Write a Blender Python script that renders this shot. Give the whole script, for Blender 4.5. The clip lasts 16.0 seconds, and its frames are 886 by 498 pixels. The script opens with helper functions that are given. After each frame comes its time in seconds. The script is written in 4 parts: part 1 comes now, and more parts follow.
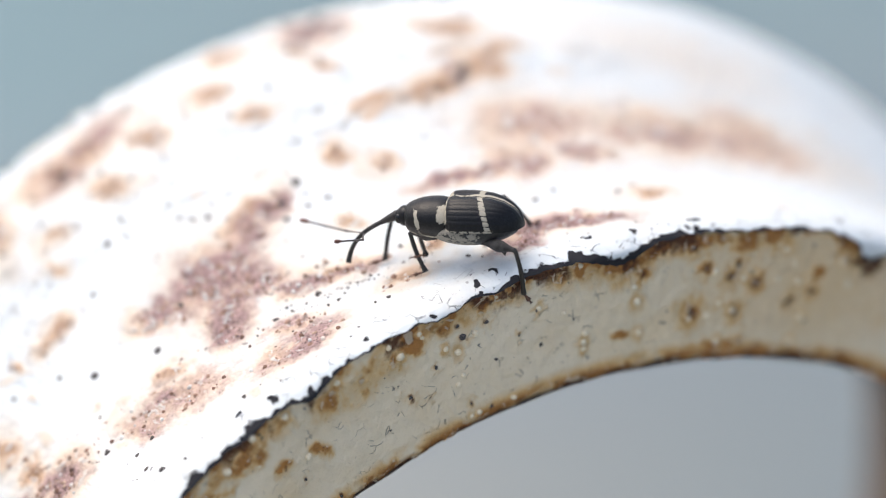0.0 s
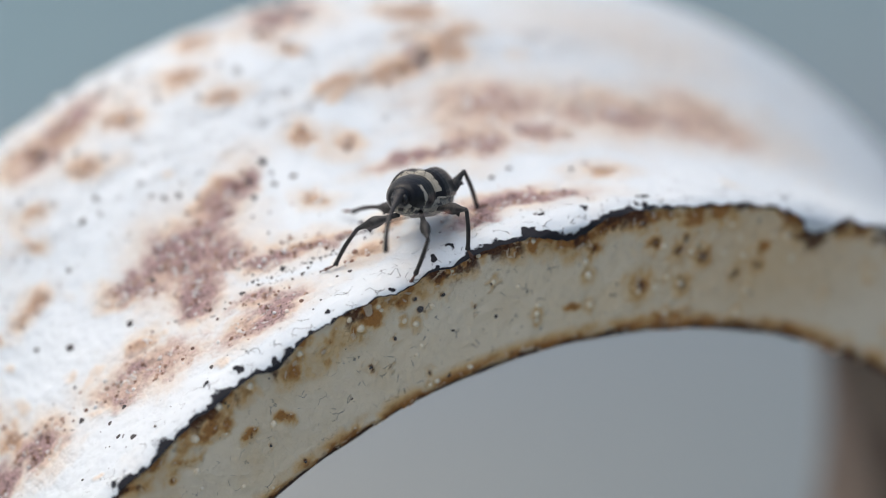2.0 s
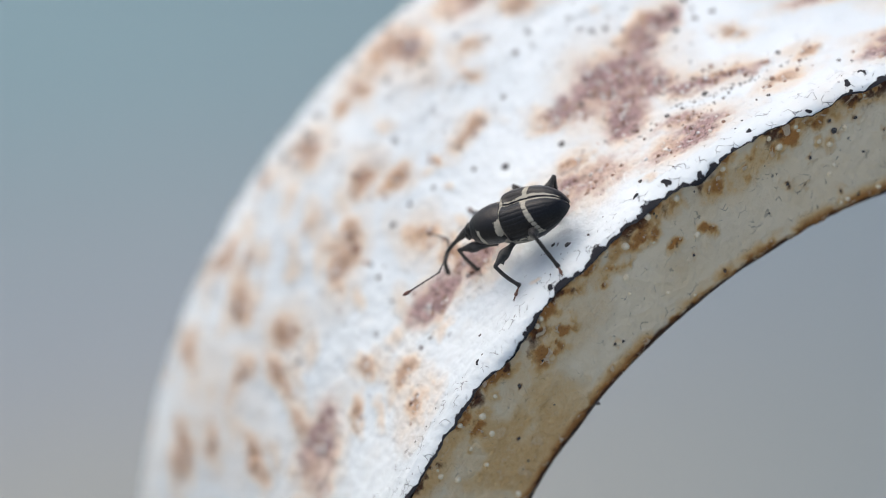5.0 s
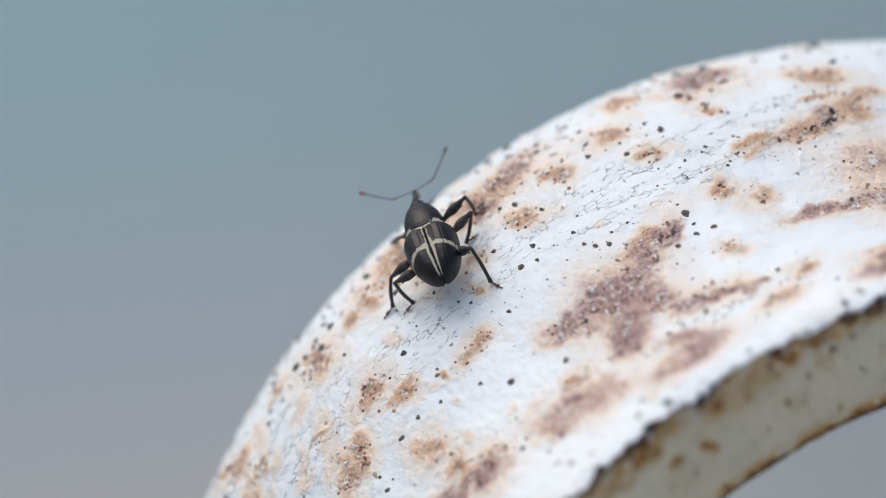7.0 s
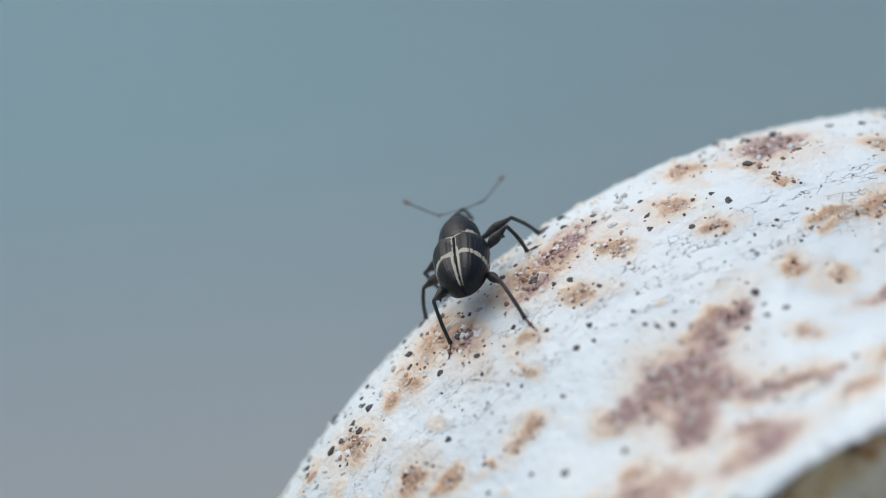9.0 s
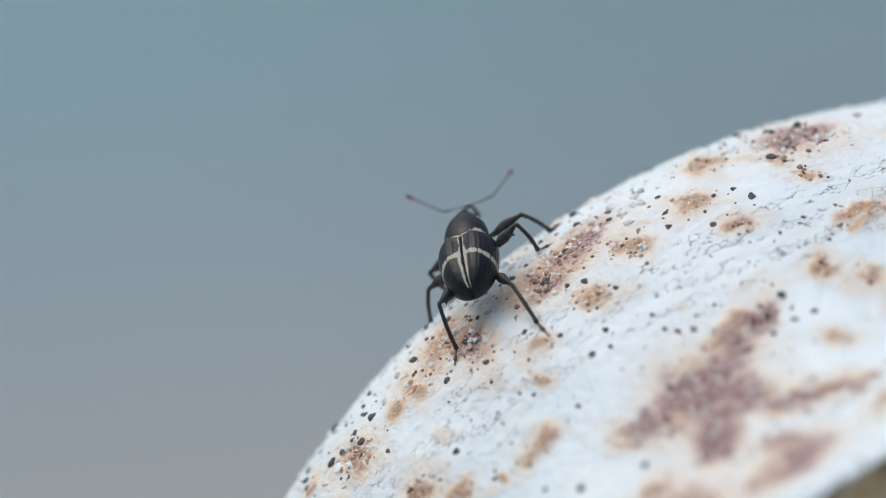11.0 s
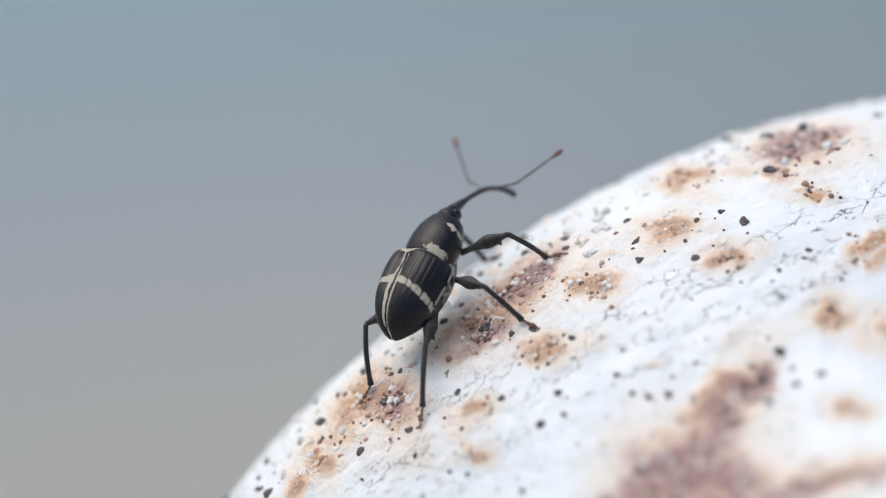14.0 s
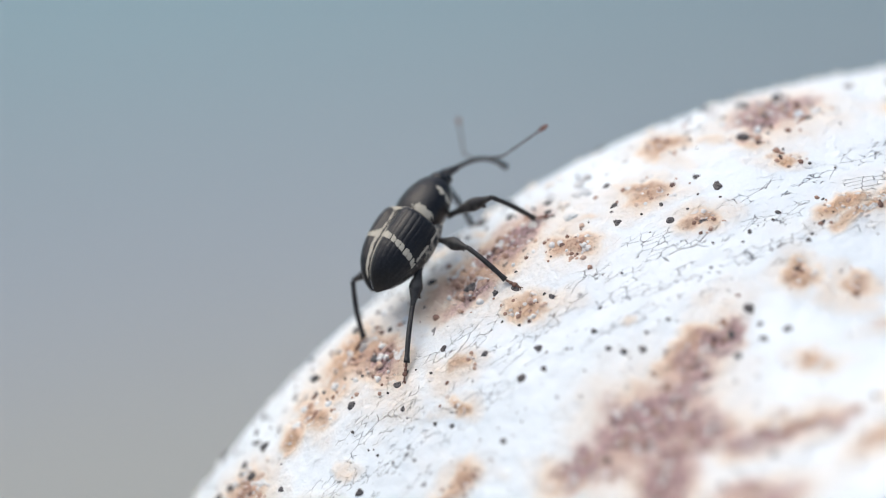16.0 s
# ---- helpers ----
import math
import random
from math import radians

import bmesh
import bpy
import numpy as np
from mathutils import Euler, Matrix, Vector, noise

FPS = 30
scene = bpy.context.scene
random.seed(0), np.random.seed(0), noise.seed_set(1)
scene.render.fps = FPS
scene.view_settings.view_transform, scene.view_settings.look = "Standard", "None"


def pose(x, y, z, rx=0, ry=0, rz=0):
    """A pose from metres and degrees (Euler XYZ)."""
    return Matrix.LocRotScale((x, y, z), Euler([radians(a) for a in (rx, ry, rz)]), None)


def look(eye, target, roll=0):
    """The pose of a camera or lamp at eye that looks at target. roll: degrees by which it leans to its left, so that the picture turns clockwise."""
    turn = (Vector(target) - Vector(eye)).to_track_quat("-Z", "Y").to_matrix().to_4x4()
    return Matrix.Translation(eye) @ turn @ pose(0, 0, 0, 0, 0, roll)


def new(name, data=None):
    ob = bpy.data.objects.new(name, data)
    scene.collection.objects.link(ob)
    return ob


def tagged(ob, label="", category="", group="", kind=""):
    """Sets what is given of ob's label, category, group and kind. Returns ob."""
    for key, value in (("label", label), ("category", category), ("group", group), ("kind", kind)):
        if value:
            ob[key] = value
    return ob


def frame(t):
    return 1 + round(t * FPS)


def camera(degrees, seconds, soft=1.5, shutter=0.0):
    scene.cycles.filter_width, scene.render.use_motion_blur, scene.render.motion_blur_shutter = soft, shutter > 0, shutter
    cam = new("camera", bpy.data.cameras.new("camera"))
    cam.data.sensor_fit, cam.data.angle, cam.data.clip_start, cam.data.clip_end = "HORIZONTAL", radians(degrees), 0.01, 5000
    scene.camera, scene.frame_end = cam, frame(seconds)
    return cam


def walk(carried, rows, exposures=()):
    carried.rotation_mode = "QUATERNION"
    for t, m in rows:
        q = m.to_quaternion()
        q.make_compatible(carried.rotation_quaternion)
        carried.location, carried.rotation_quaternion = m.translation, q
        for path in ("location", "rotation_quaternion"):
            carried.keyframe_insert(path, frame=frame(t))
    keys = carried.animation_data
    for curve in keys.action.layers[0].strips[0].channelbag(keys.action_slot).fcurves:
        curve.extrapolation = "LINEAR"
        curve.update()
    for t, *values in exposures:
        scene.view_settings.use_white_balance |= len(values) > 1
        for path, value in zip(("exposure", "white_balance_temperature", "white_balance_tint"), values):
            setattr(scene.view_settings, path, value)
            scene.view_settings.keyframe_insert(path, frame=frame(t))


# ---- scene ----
# ---- the camera and its way ----
cam = camera(11.749, 16.0, soft=1.0)
EXPOSURES = [(0.0, 0.46, 6700, 10), (0.5, 0.22, 6720, 11), (1.0, 0.12, 6680, 10), (1.5, 0.02, 6640, 10), (2.0, 0.0, 6560, 9), (2.5, 0.08, 6520, 9),
             (3.0, 0.28, 6650, 10), (3.5, 0.26, 6600, 9), (3.7, 0.26, 6550, 9), (6.0, -0.06, 6440, 8), (6.5, 0.0, 6420, 8), (7.0, -0.02, 6460, 9), (7.5, -0.10, 6280, 5), (9.0, -0.14, 6200, 4),
             (12.0, -0.10, 6330, 6), (12.5, -0.11, 6380, 8), (13.0, -0.06, 6330, 7), (13.5, 0.06, 6400, 8), (14.0, 0.10, 6480, 9), (16.0, 0.17, 6400, 8)]
walk(cam, [
    (0.0, pose(-0.05673, -0.09922, 0.08261, 62.581, -1.198, -26.300)),
    (0.5, pose(-0.05755, -0.09802, 0.08439, 62.616, -1.631, -26.357)),
    (1.0, pose(-0.05723, -0.10139, 0.08415, 62.968, -1.059, -26.172)),
    (1.5, pose(-0.05826, -0.10219, 0.08489, 62.783, -1.388, -26.507)),
    (2.0, pose(-0.05740, -0.10469, 0.08526, 62.293, -0.907, -26.163)),
    (2.5, pose(-0.05862, -0.10636, 0.08433, 62.793, -0.979, -26.159)),
    (3.0, pose(-0.06036, -0.10901, 0.08587, 62.640, -1.025, -26.006)),
    (3.5, pose(-0.06441, -0.11104, 0.08678, 62.266, -0.977, -25.429)),
    (3.7, pose(-0.06709, -0.11341, 0.08634, 62.527, -0.807, -24.423)),
    (5.8, pose(-0.06546, -0.11368, 0.08567, 61.838, 0.302, -22.471)),
    (6.0, pose(-0.06494, -0.11372, 0.08607, 61.975, 0.433, -22.621)),
    (6.5, pose(-0.06369, -0.11376, 0.08844, 62.225, 0.824, -22.544)),
    (7.0, pose(-0.06526, -0.11391, 0.09199, 62.665, 0.832, -22.195)),
    (7.5, pose(-0.06508, -0.10856, 0.09239, 62.623, 0.573, -22.803)),
    (8.0, pose(-0.06322, -0.10550, 0.09102, 63.033, 0.572, -22.369)),
    (8.5, pose(-0.06195, -0.10368, 0.08982, 62.817, 0.512, -22.040)),
    (9.0, pose(-0.06201, -0.10339, 0.08829, 63.003, 0.337, -21.606)),
    (11.3, pose(-0.05898, -0.09282, 0.08532, 61.903, 0.314, -22.041)),
    (11.5, pose(-0.05736, -0.09083, 0.08448, 61.716, 0.219, -21.921)),
    (12.0, pose(-0.05402, -0.08650, 0.08210, 61.773, 0.553, -21.138)),
    (12.5, pose(-0.05267, -0.08166, 0.08087, 60.847, 0.484, -21.287)),
    (13.0, pose(-0.05107, -0.07800, 0.07895, 60.550, 0.367, -21.312)),
    (13.5, pose(-0.04821, -0.07435, 0.07871, 60.153, 0.418, -21.891)),
    (14.0, pose(-0.04724, -0.07189, 0.07764, 60.162, 0.387, -21.498)),
    (14.5, pose(-0.04675, -0.07304, 0.07625, 60.376, 0.392, -21.360)),
    (15.0, pose(-0.04701, -0.07413, 0.07620, 60.821, 0.706, -21.174)),
    (15.5, pose(-0.04698, -0.07505, 0.07589, 60.987, 0.807, -21.054)),
    (16.0, pose(-0.04706, -0.07778, 0.07866, 60.595, 0.941, -20.660)),
], EXPOSURES)
cam.data.dof.use_dof = True
cam.data.dof.aperture_fstop = 25.0

MM = 0.001
GROUND_Z = -0.9

# ---- sky and sun: bright haze ----
world = bpy.data.worlds.new("world")
scene.world = world
world.use_nodes = True
wn = world.node_tree
sky = wn.nodes.new("ShaderNodeTexSky")
sky.sky_type = 'NISHITA'
sky.sun_disc = False
sky.sun_elevation = radians(58)
sky.sun_rotation = radians(-32)
sky.air_density, sky.dust_density = 0.95, 5.0
wn.links.new(sky.outputs[0], wn.nodes["Background"].inputs[0])
wn.nodes["Background"].inputs[1].default_value = 0.15
sun = new("sun", bpy.data.lights.new("sun", "SUN"))
sun.data.energy, sun.data.angle, sun.data.color = 1.25, radians(66), (0.98, 0.99, 1.0)
sun.matrix_world = look((-0.20, 0.09, 1.08), (0, 0, 0))


# ---- materials ----
def mat(name):
    m = bpy.data.materials.new(name)
    m.use_nodes = True
    return m, m.node_tree, m.node_tree.nodes["Principled BSDF"]


def node(nt, kind, **kw):
    n = nt.nodes.new("ShaderNode" + kind)
    for k, v in kw.items():
        if k in n.inputs:
            n.inputs[k].default_value = v
    return n


def noise_node(nt, co, scale, detail=4.0, rough=0.55, distort=0.0):
    n = node(nt, "TexNoise", Scale=scale, Detail=detail, Roughness=rough, Distortion=distort)
    nt.links.new(co, n.inputs["Vector"])
    return n.outputs["Fac"]


def ramp(nt, fac, lo, hi):
    n = nt.nodes.new("ShaderNodeMapRange")
    n.interpolation_type = 'SMOOTHSTEP'
    nt.links.new(fac, n.inputs[0])
    n.inputs[1].default_value, n.inputs[2].default_value = lo, hi
    return n.outputs[0]


def maths(nt, op, a, b=None):
    n = nt.nodes.new("ShaderNodeMath")
    n.operation = op
    n.use_clamp = op in ("ADD", "MULTIPLY", "SUBTRACT")
    for i, v in enumerate((a, b)):
        if v is None:
            continue
        if isinstance(v, (int, float)):
            n.inputs[i].default_value = v
        else:
            nt.links.new(v, n.inputs[i])
    return n.outputs[0]


def maths_free(nt, a, k, plus=0.0):
    """a * k + plus, without bounds."""
    n = nt.nodes.new("ShaderNodeMath")
    n.operation = 'MULTIPLY_ADD'
    nt.links.new(a, n.inputs[0])
    n.inputs[1].default_value, n.inputs[2].default_value = k, plus
    return n.outputs[0]


def mix(nt, fac, a, b):
    n = nt.nodes.new("ShaderNodeMix")
    n.data_type = 'RGBA'
    for sock, v in ((n.inputs[0], fac), (n.inputs[6], a), (n.inputs[7], b)):
        if isinstance(v, (int, float)):
            sock.default_value = v
        elif isinstance(v, tuple):
            sock.default_value = (*v, 1.0)
        else:
            nt.links.new(v, sock)
    return n.outputs[2]


def bump(nt, bsdf, height, strength, dist):
    n = node(nt, "Bump", Strength=strength, Distance=dist)
    nt.links.new(height, n.inputs["Height"])
    nt.links.new(n.outputs[0], bsdf.inputs["Normal"])


def attr(nt, name):
    n = nt.nodes.new("ShaderNodeAttribute")
    n.attribute_name = name
    return n.outputs["Fac"]


def color_ramp(nt, fac, stops):
    n = nt.nodes.new("ShaderNodeValToRGB")
    el = n.color_ramp.elements
    while len(el) < len(stops):
        el.new(0.5)
    for e, (p, c) in zip(el, stops):
        e.position, e.color = p, (*c, 1.0)
    nt.links.new(fac, n.inputs[0])
    return n.outputs[0]


def crack_lines(nt, co, scale, width, breaks, keep):
    """Hairline cracks: the borders of bent cells, broken into short pieces."""
    nz = node(nt, "TexNoise", Scale=scale * 0.9, Detail=3.0)
    nt.links.new(co, nz.inputs["Vector"])
    sc = nt.nodes.new("ShaderNodeVectorMath")
    sc.operation = 'SCALE'
    sc.inputs["Scale"].default_value = 0.7 / scale
    nt.links.new(nz.outputs["Color"], sc.inputs[0])
    warp = nt.nodes.new("ShaderNodeVectorMath")
    warp.operation = 'ADD'
    nt.links.new(co, warp.inputs[0])
    nt.links.new(sc.outputs[0], warp.inputs[1])
    vor = nt.nodes.new("ShaderNodeTexVoronoi")
    vor.voronoi_dimensions = '3D'
    vor.feature = 'DISTANCE_TO_EDGE'
    vor.inputs["Scale"].default_value = scale
    nt.links.new(warp.outputs[0], vor.inputs["Vector"])
    line = ramp(nt, vor.outputs["Distance"], width, width * 0.3)
    piece = ramp(nt, noise_node(nt, co, breaks, 2), keep, keep + 0.06)
    return maths(nt, "MULTIPLY", line, piece)


def rusty_paint(name, paint_a, paint_b, halo, stain, core, lumps, stretched):
    """Old paint over steel: stained round the rust, worn to mauve metal, cracked and specked."""
    m, nt, bsdf = mat(name)
    co = nt.nodes.new("ShaderNodeTexCoord").outputs["Object"]
    grain = noise_node(nt, co, 9000, 4, 0.7)
    fine = noise_node(nt, co, lumps[1], 5, 0.68)
    mid = noise_node(nt, co, lumps[0], 5, 0.65)
    wide = noise_node(nt, co, 170, 4, 0.55)
    base = mix(nt, ramp(nt, wide, 0.35, 0.7), paint_a, paint_b)
    base = mix(nt, maths(nt, "MULTIPLY", ramp(nt, mid, 0.5, 0.8), 0.28), base, tuple(c * 0.76 for c in paint_b))
    base = mix(nt, maths(nt, "MULTIPLY", ramp(nt, noise_node(nt, co, 420, 3, 0.6), 0.52, 0.75), 0.5), base, tuple(0.6 * p + 0.4 * q for p, q in zip(paint_b, halo)))
    if stretched:
        # hairlines run round the ring
        flat = nt.nodes.new("ShaderNodeCombineXYZ")
        nt.links.new(maths_free(nt, attr(nt, "arc"), 0.42), flat.inputs[0])
        nt.links.new(maths_free(nt, attr(nt, "deep"), 1.0), flat.inputs[1])
        zone = ramp(nt, maths(nt, "ADD", attr(nt, "crazed"), maths_free(nt, noise_node(nt, co, 260, 2), 0.9, -0.5)), 0.18, 0.5)
        one = crack_lines(nt, flat.outputs[0], 6.2, 0.036, 2.2, 0.50)
        two = crack_lines(nt, flat.outputs[0], 1.5, 0.013, 1.0, 0.56)
        crack = maths(nt, "MULTIPLY", maths(nt, "MAXIMUM", one, two), maths(nt, "MULTIPLY", zone, 0.75))
        # crazing across the torn edge
        rim = crack_lines(nt, co, 2300, 0.034, 2200, 0.52)
        crack = maths(nt, "MAXIMUM", crack, maths(nt, "MULTIPLY", rim, maths(nt, "MULTIPLY", ramp(nt, attr(nt, "deep"), 1.7, 0.7), 0.65)))
    else:
        zone = ramp(nt, noise_node(nt, co, 240, 2), 0.40, 0.54)
        crack = maths(nt, "MULTIPLY", crack_lines(nt, co, 2100, 0.030, 2300, 0.55), maths(nt, "MULTIPLY", zone, 0.65))
    rust, bare, spot = attr(nt, "rust"), attr(nt, "bare"), attr(nt, "spot")

    def rough_edge(mask, gain):
        lump = maths(nt, "ADD", maths(nt, "MULTIPLY", mid, 0.55), maths(nt, "MULTIPLY", fine, 0.45))
        off = nt.nodes.new("ShaderNodeMath")
        off.operation = 'MULTIPLY_ADD'
        nt.links.new(lump, off.inputs[0])
        off.inputs[1].default_value, off.inputs[2].default_value = gain, -0.5 * gain
        n = nt.nodes.new("ShaderNodeMath")
        n.operation, n.use_clamp = 'ADD', True
        nt.links.new(mask, n.inputs[0])
        nt.links.new(off.outputs[0], n.inputs[1])
        return maths(nt, "MULTIPLY", n.outputs[0], ramp(nt, mask, 0.01, 0.22))

    r = rough_edge(rust, 0.7)
    soft = rough_edge(rust, 0.55)
    b = rough_edge(bare, 1.6)
    fleck = ramp(nt, grain, 0.50, 0.60)
    fleck2 = ramp(nt, noise_node(nt, co, 6200, 3, 0.6, 0.6), 0.54, 0.62)
    flake = ramp(nt, noise_node(nt, co, 2300, 4, 0.6, 0.8), 0.57, 0.62)
    orange = tuple(c * k for c, k in zip(stain, (1.0, 0.93, 0.74)))
    stain_col = color_ramp(nt, r, [(0.0, halo), (0.35, tuple(0.6 * p + 0.4 * q for p, q in zip(halo, stain))), (0.75, stain), (1.0, tuple(c * 0.86 for c in stain))])
    stain_col = mix(nt, maths(nt, "MULTIPLY", fleck, ramp(nt, r, 0.5, 0.95)), stain_col, tuple(c * k for c, k in zip(stain, (0.60, 0.46, 0.42))))
    stain_col = mix(nt, maths(nt, "MULTIPLY", ramp(nt, noise_node(nt, co, 330, 2), 0.45, 0.65), 0.6), stain_col, orange)
    bare_col = mix(nt, ramp(nt, b, 0.25, 0.85), tuple(0.6 * p + 0.4 * q for p, q in zip(core, stain)), core)
    bare_col = mix(nt, maths(nt, "MULTIPLY", fleck, ramp(nt, b, 0.35, 0.85)), bare_col, tuple(c * 0.36 for c in core))
    bare_col = mix(nt, maths(nt, "MULTIPLY", fleck2, 0.5), bare_col, tuple(min(1, c * 1.6) for c in core))
    col = mix(nt, crack, base, (0.10, 0.10, 0.115))
    col = mix(nt, maths(nt, "MULTIPLY", ramp(nt, soft, 0.0, 0.75), 0.92), col, halo)
    col = mix(nt, ramp(nt, r, 0.42, 1.25), col, stain_col)
    col = mix(nt, maths(nt, "MULTIPLY", ramp(nt, b, 0.08, 0.95), maths(nt, "SUBTRACT", 1.0, maths(nt, "MULTIPLY", flake, 0.5))), col, bare_col)
    speck = maths(nt, "MULTIPLY", ramp(nt, noise_node(nt, co, 3000, 2, 0.5), 0.69, 0.73), ramp(nt, noise_node(nt, co, 260, 2), 0.46, 0.6))
    pits = maths(nt, "MULTIPLY", ramp(nt, grain, 0.62, 0.68), ramp(nt, maths(nt, "MAXIMUM", r, b), 0.3, 0.8))
    col = mix(nt, maths(nt, "MULTIPLY", speck, 0.75), col, (0.08, 0.07, 0.07))
    col = mix(nt, maths(nt, "MULTIPLY", pits, 0.6), col, (0.08, 0.05, 0.045))
    crumb = maths(nt, "MULTIPLY", maths(nt, "MULTIPLY", flake, ramp(nt, rust, 0.50, 0.80)), 0.7)
    col = mix(nt, crumb, col, paint_a)
    dark = ramp(nt, maths(nt, "ADD", spot, maths_free(nt, fine, 1.0, -0.5)), 0.46, 0.55)
    col = mix(nt, dark, col, mix(nt, grain, (0.007, 0.008, 0.012), (0.026, 0.025, 0.030)))
    nt.links.new(col, bsdf.inputs["Base Color"])
    ro = nt.nodes.new("ShaderNodeMapRange")
    nt.links.new(maths(nt, "MAXIMUM", maths(nt, "MAXIMUM", maths(nt, "MAXIMUM", b, r), dark), maths(nt, "MULTIPLY", mid, 0.5)), ro.inputs[0])
    ro.inputs[3].default_value, ro.inputs[4].default_value = 0.36, 0.85
    nt.links.new(ro.outputs[0], bsdf.inputs["Roughness"])
    bsdf.inputs["Specular IOR Level"].default_value = 0.4
    rough_h = maths(nt, "MULTIPLY", maths(nt, "ADD", maths(nt, "MULTIPLY", fine, 0.6), maths(nt, "MULTIPLY", grain, 0.4)), maths(nt, "ADD", maths(nt, "MULTIPLY", maths(nt, "MAXIMUM", r, b), 0.75), 0.25))
    h = maths(nt, "SUBTRACT", maths(nt, "ADD", rough_h, maths(nt, "MULTIPLY", mid, 0.25)), maths(nt, "MULTIPLY", maths(nt, "MAXIMUM", crack, dark), 0.35))
    h = maths(nt, "ADD", h, maths(nt, "MULTIPLY", crumb, 0.25))
    bump(nt, bsdf, h, 1.0, 0.00021)
    return m


def plain(name, col, col2, scale, rough, metal=0.0, bump_h=0.0, bump_scale=None):
    m, nt, bsdf = mat(name)
    co = nt.nodes.new("ShaderNodeTexCoord").outputs["Object"]
    n = noise_node(nt, co, scale, 4)
    nt.links.new(mix(nt, ramp(nt, n, 0.35, 0.65), col, col2), bsdf.inputs["Base Color"])
    bsdf.inputs["Roughness"].default_value, bsdf.inputs["Metallic"].default_value = rough, metal
    if bump_h:
        bump(nt, bsdf, noise_node(nt, co, bump_scale or scale * 3, 3), 0.6, bump_h)
    return m


def scaled_shell(name, dark, dark2, pale):
    """Black chitin with patches of pale scales, set by the mesh's own marking."""
    m, nt, bsdf = mat(name)
    co = nt.nodes.new("ShaderNodeTexCoord").outputs["Object"]
    fine = noise_node(nt, co, 16000, 3, 0.6)
    mid = noise_node(nt, co, 5000, 3, 0.6)
    pat = attr(nt, "pale")
    fac = ramp(nt, maths(nt, "ADD", pat, maths_free(nt, mid, 1.9, -0.95)), 0.38, 0.62)
    fac = maths(nt, "MULTIPLY", fac, ramp(nt, pat, 0.08, 0.3))
    col = mix(nt, ramp(nt, fine, 0.4, 0.7), dark, dark2)
    col = mix(nt, fac, col, mix(nt, fine, pale, tuple(c * 0.7 for c in pale)))
    nt.links.new(col, bsdf.inputs["Base Color"])
    ro = nt.nodes.new("ShaderNodeMapRange")
    nt.links.new(fac, ro.inputs[0])
    ro.inputs[3].default_value, ro.inputs[4].default_value = 0.33, 0.8
    bsdf.inputs["Specular IOR Level"].default_value = 0.34
    nt.links.new(ro.outputs[0], bsdf.inputs["Roughness"])
    bump(nt, bsdf, fine, 0.5, 0.000025)
    return m


M_BAND = rusty_paint("old_white_paint", (0.72, 0.765, 0.78), (0.66, 0.715, 0.74), (0.765, 0.625, 0.48), (0.585, 0.365, 0.24), (0.44, 0.298, 0.285), (1100, 3600), True)
M_FACE = rusty_paint("old_cream_paint", (0.86, 0.755, 0.575), (0.80, 0.675, 0.475), (0.80, 0.54, 0.23), (0.52, 0.185, 0.026), (0.125, 0.047, 0.02), (2400, 7000), False)
M_BLISTER = plain("blistered_cream_paint", (0.88, 0.79, 0.61), (0.80, 0.67, 0.46), 1.3, 0.42)
M_GRAIN = plain("dark_rust_grain", (0.022, 0.020, 0.021), (0.16, 0.145, 0.14), 2.6, 0.9)
M_GRIT = plain("dark_grit", (0.03, 0.027, 0.027), (0.13, 0.115, 0.105), 5000, 0.9)
M_BORE = plain("rust_bore", (0.13, 0.095, 0.075), (0.22, 0.175, 0.14), 300, 0.85, 0.0, 0.0002, 1500)
M_SHELL = scaled_shell("black_shell", (0.004, 0.004, 0.005), (0.010, 0.010, 0.012), (0.47, 0.435, 0.355))
M_BELLY = scaled_shell("grey_scaled_belly", (0.03, 0.03, 0.03), (0.05, 0.048, 0.045), (0.37, 0.345, 0.29))
M_LEG = plain("dark_leg", (0.009, 0.008, 0.0075), (0.024, 0.020, 0.018), 9000, 0.42, 0.0, 0.00002, 20000)
def crust_material():
    m, nt, bsdf = mat("rust_crust")
    geo = nt.nodes.new("ShaderNodeNewGeometry")
    nt.links.new(color_ramp(nt, geo.outputs["Random Per Island"], [(0.0, (0.12, 0.075, 0.065)), (0.12, (0.25, 0.14, 0.10)), (0.45, (0.46, 0.30, 0.225)), (0.68, (0.60, 0.45, 0.35)), (0.80, (0.72, 0.69, 0.65)), (1.0, (0.74, 0.74, 0.72))]), bsdf.inputs["Base Color"])
    bsdf.inputs["Roughness"].default_value = 0.8
    return m


M_CRUST = crust_material()


def flake_material():
    m, nt, bsdf = mat("lifted_paint")
    geo = nt.nodes.new("ShaderNodeNewGeometry")
    nt.links.new(color_ramp(nt, geo.outputs["Random Per Island"], [(0.0, (0.03, 0.03, 0.033)), (0.16, (0.10, 0.095, 0.095)), (0.24, (0.40, 0.38, 0.36)), (0.34, (0.62, 0.62, 0.60)), (0.75, (0.72, 0.75, 0.755)), (1.0, (0.74, 0.66, 0.56))]), bsdf.inputs["Base Color"])
    bsdf.inputs["Roughness"].default_value = 0.55
    return m


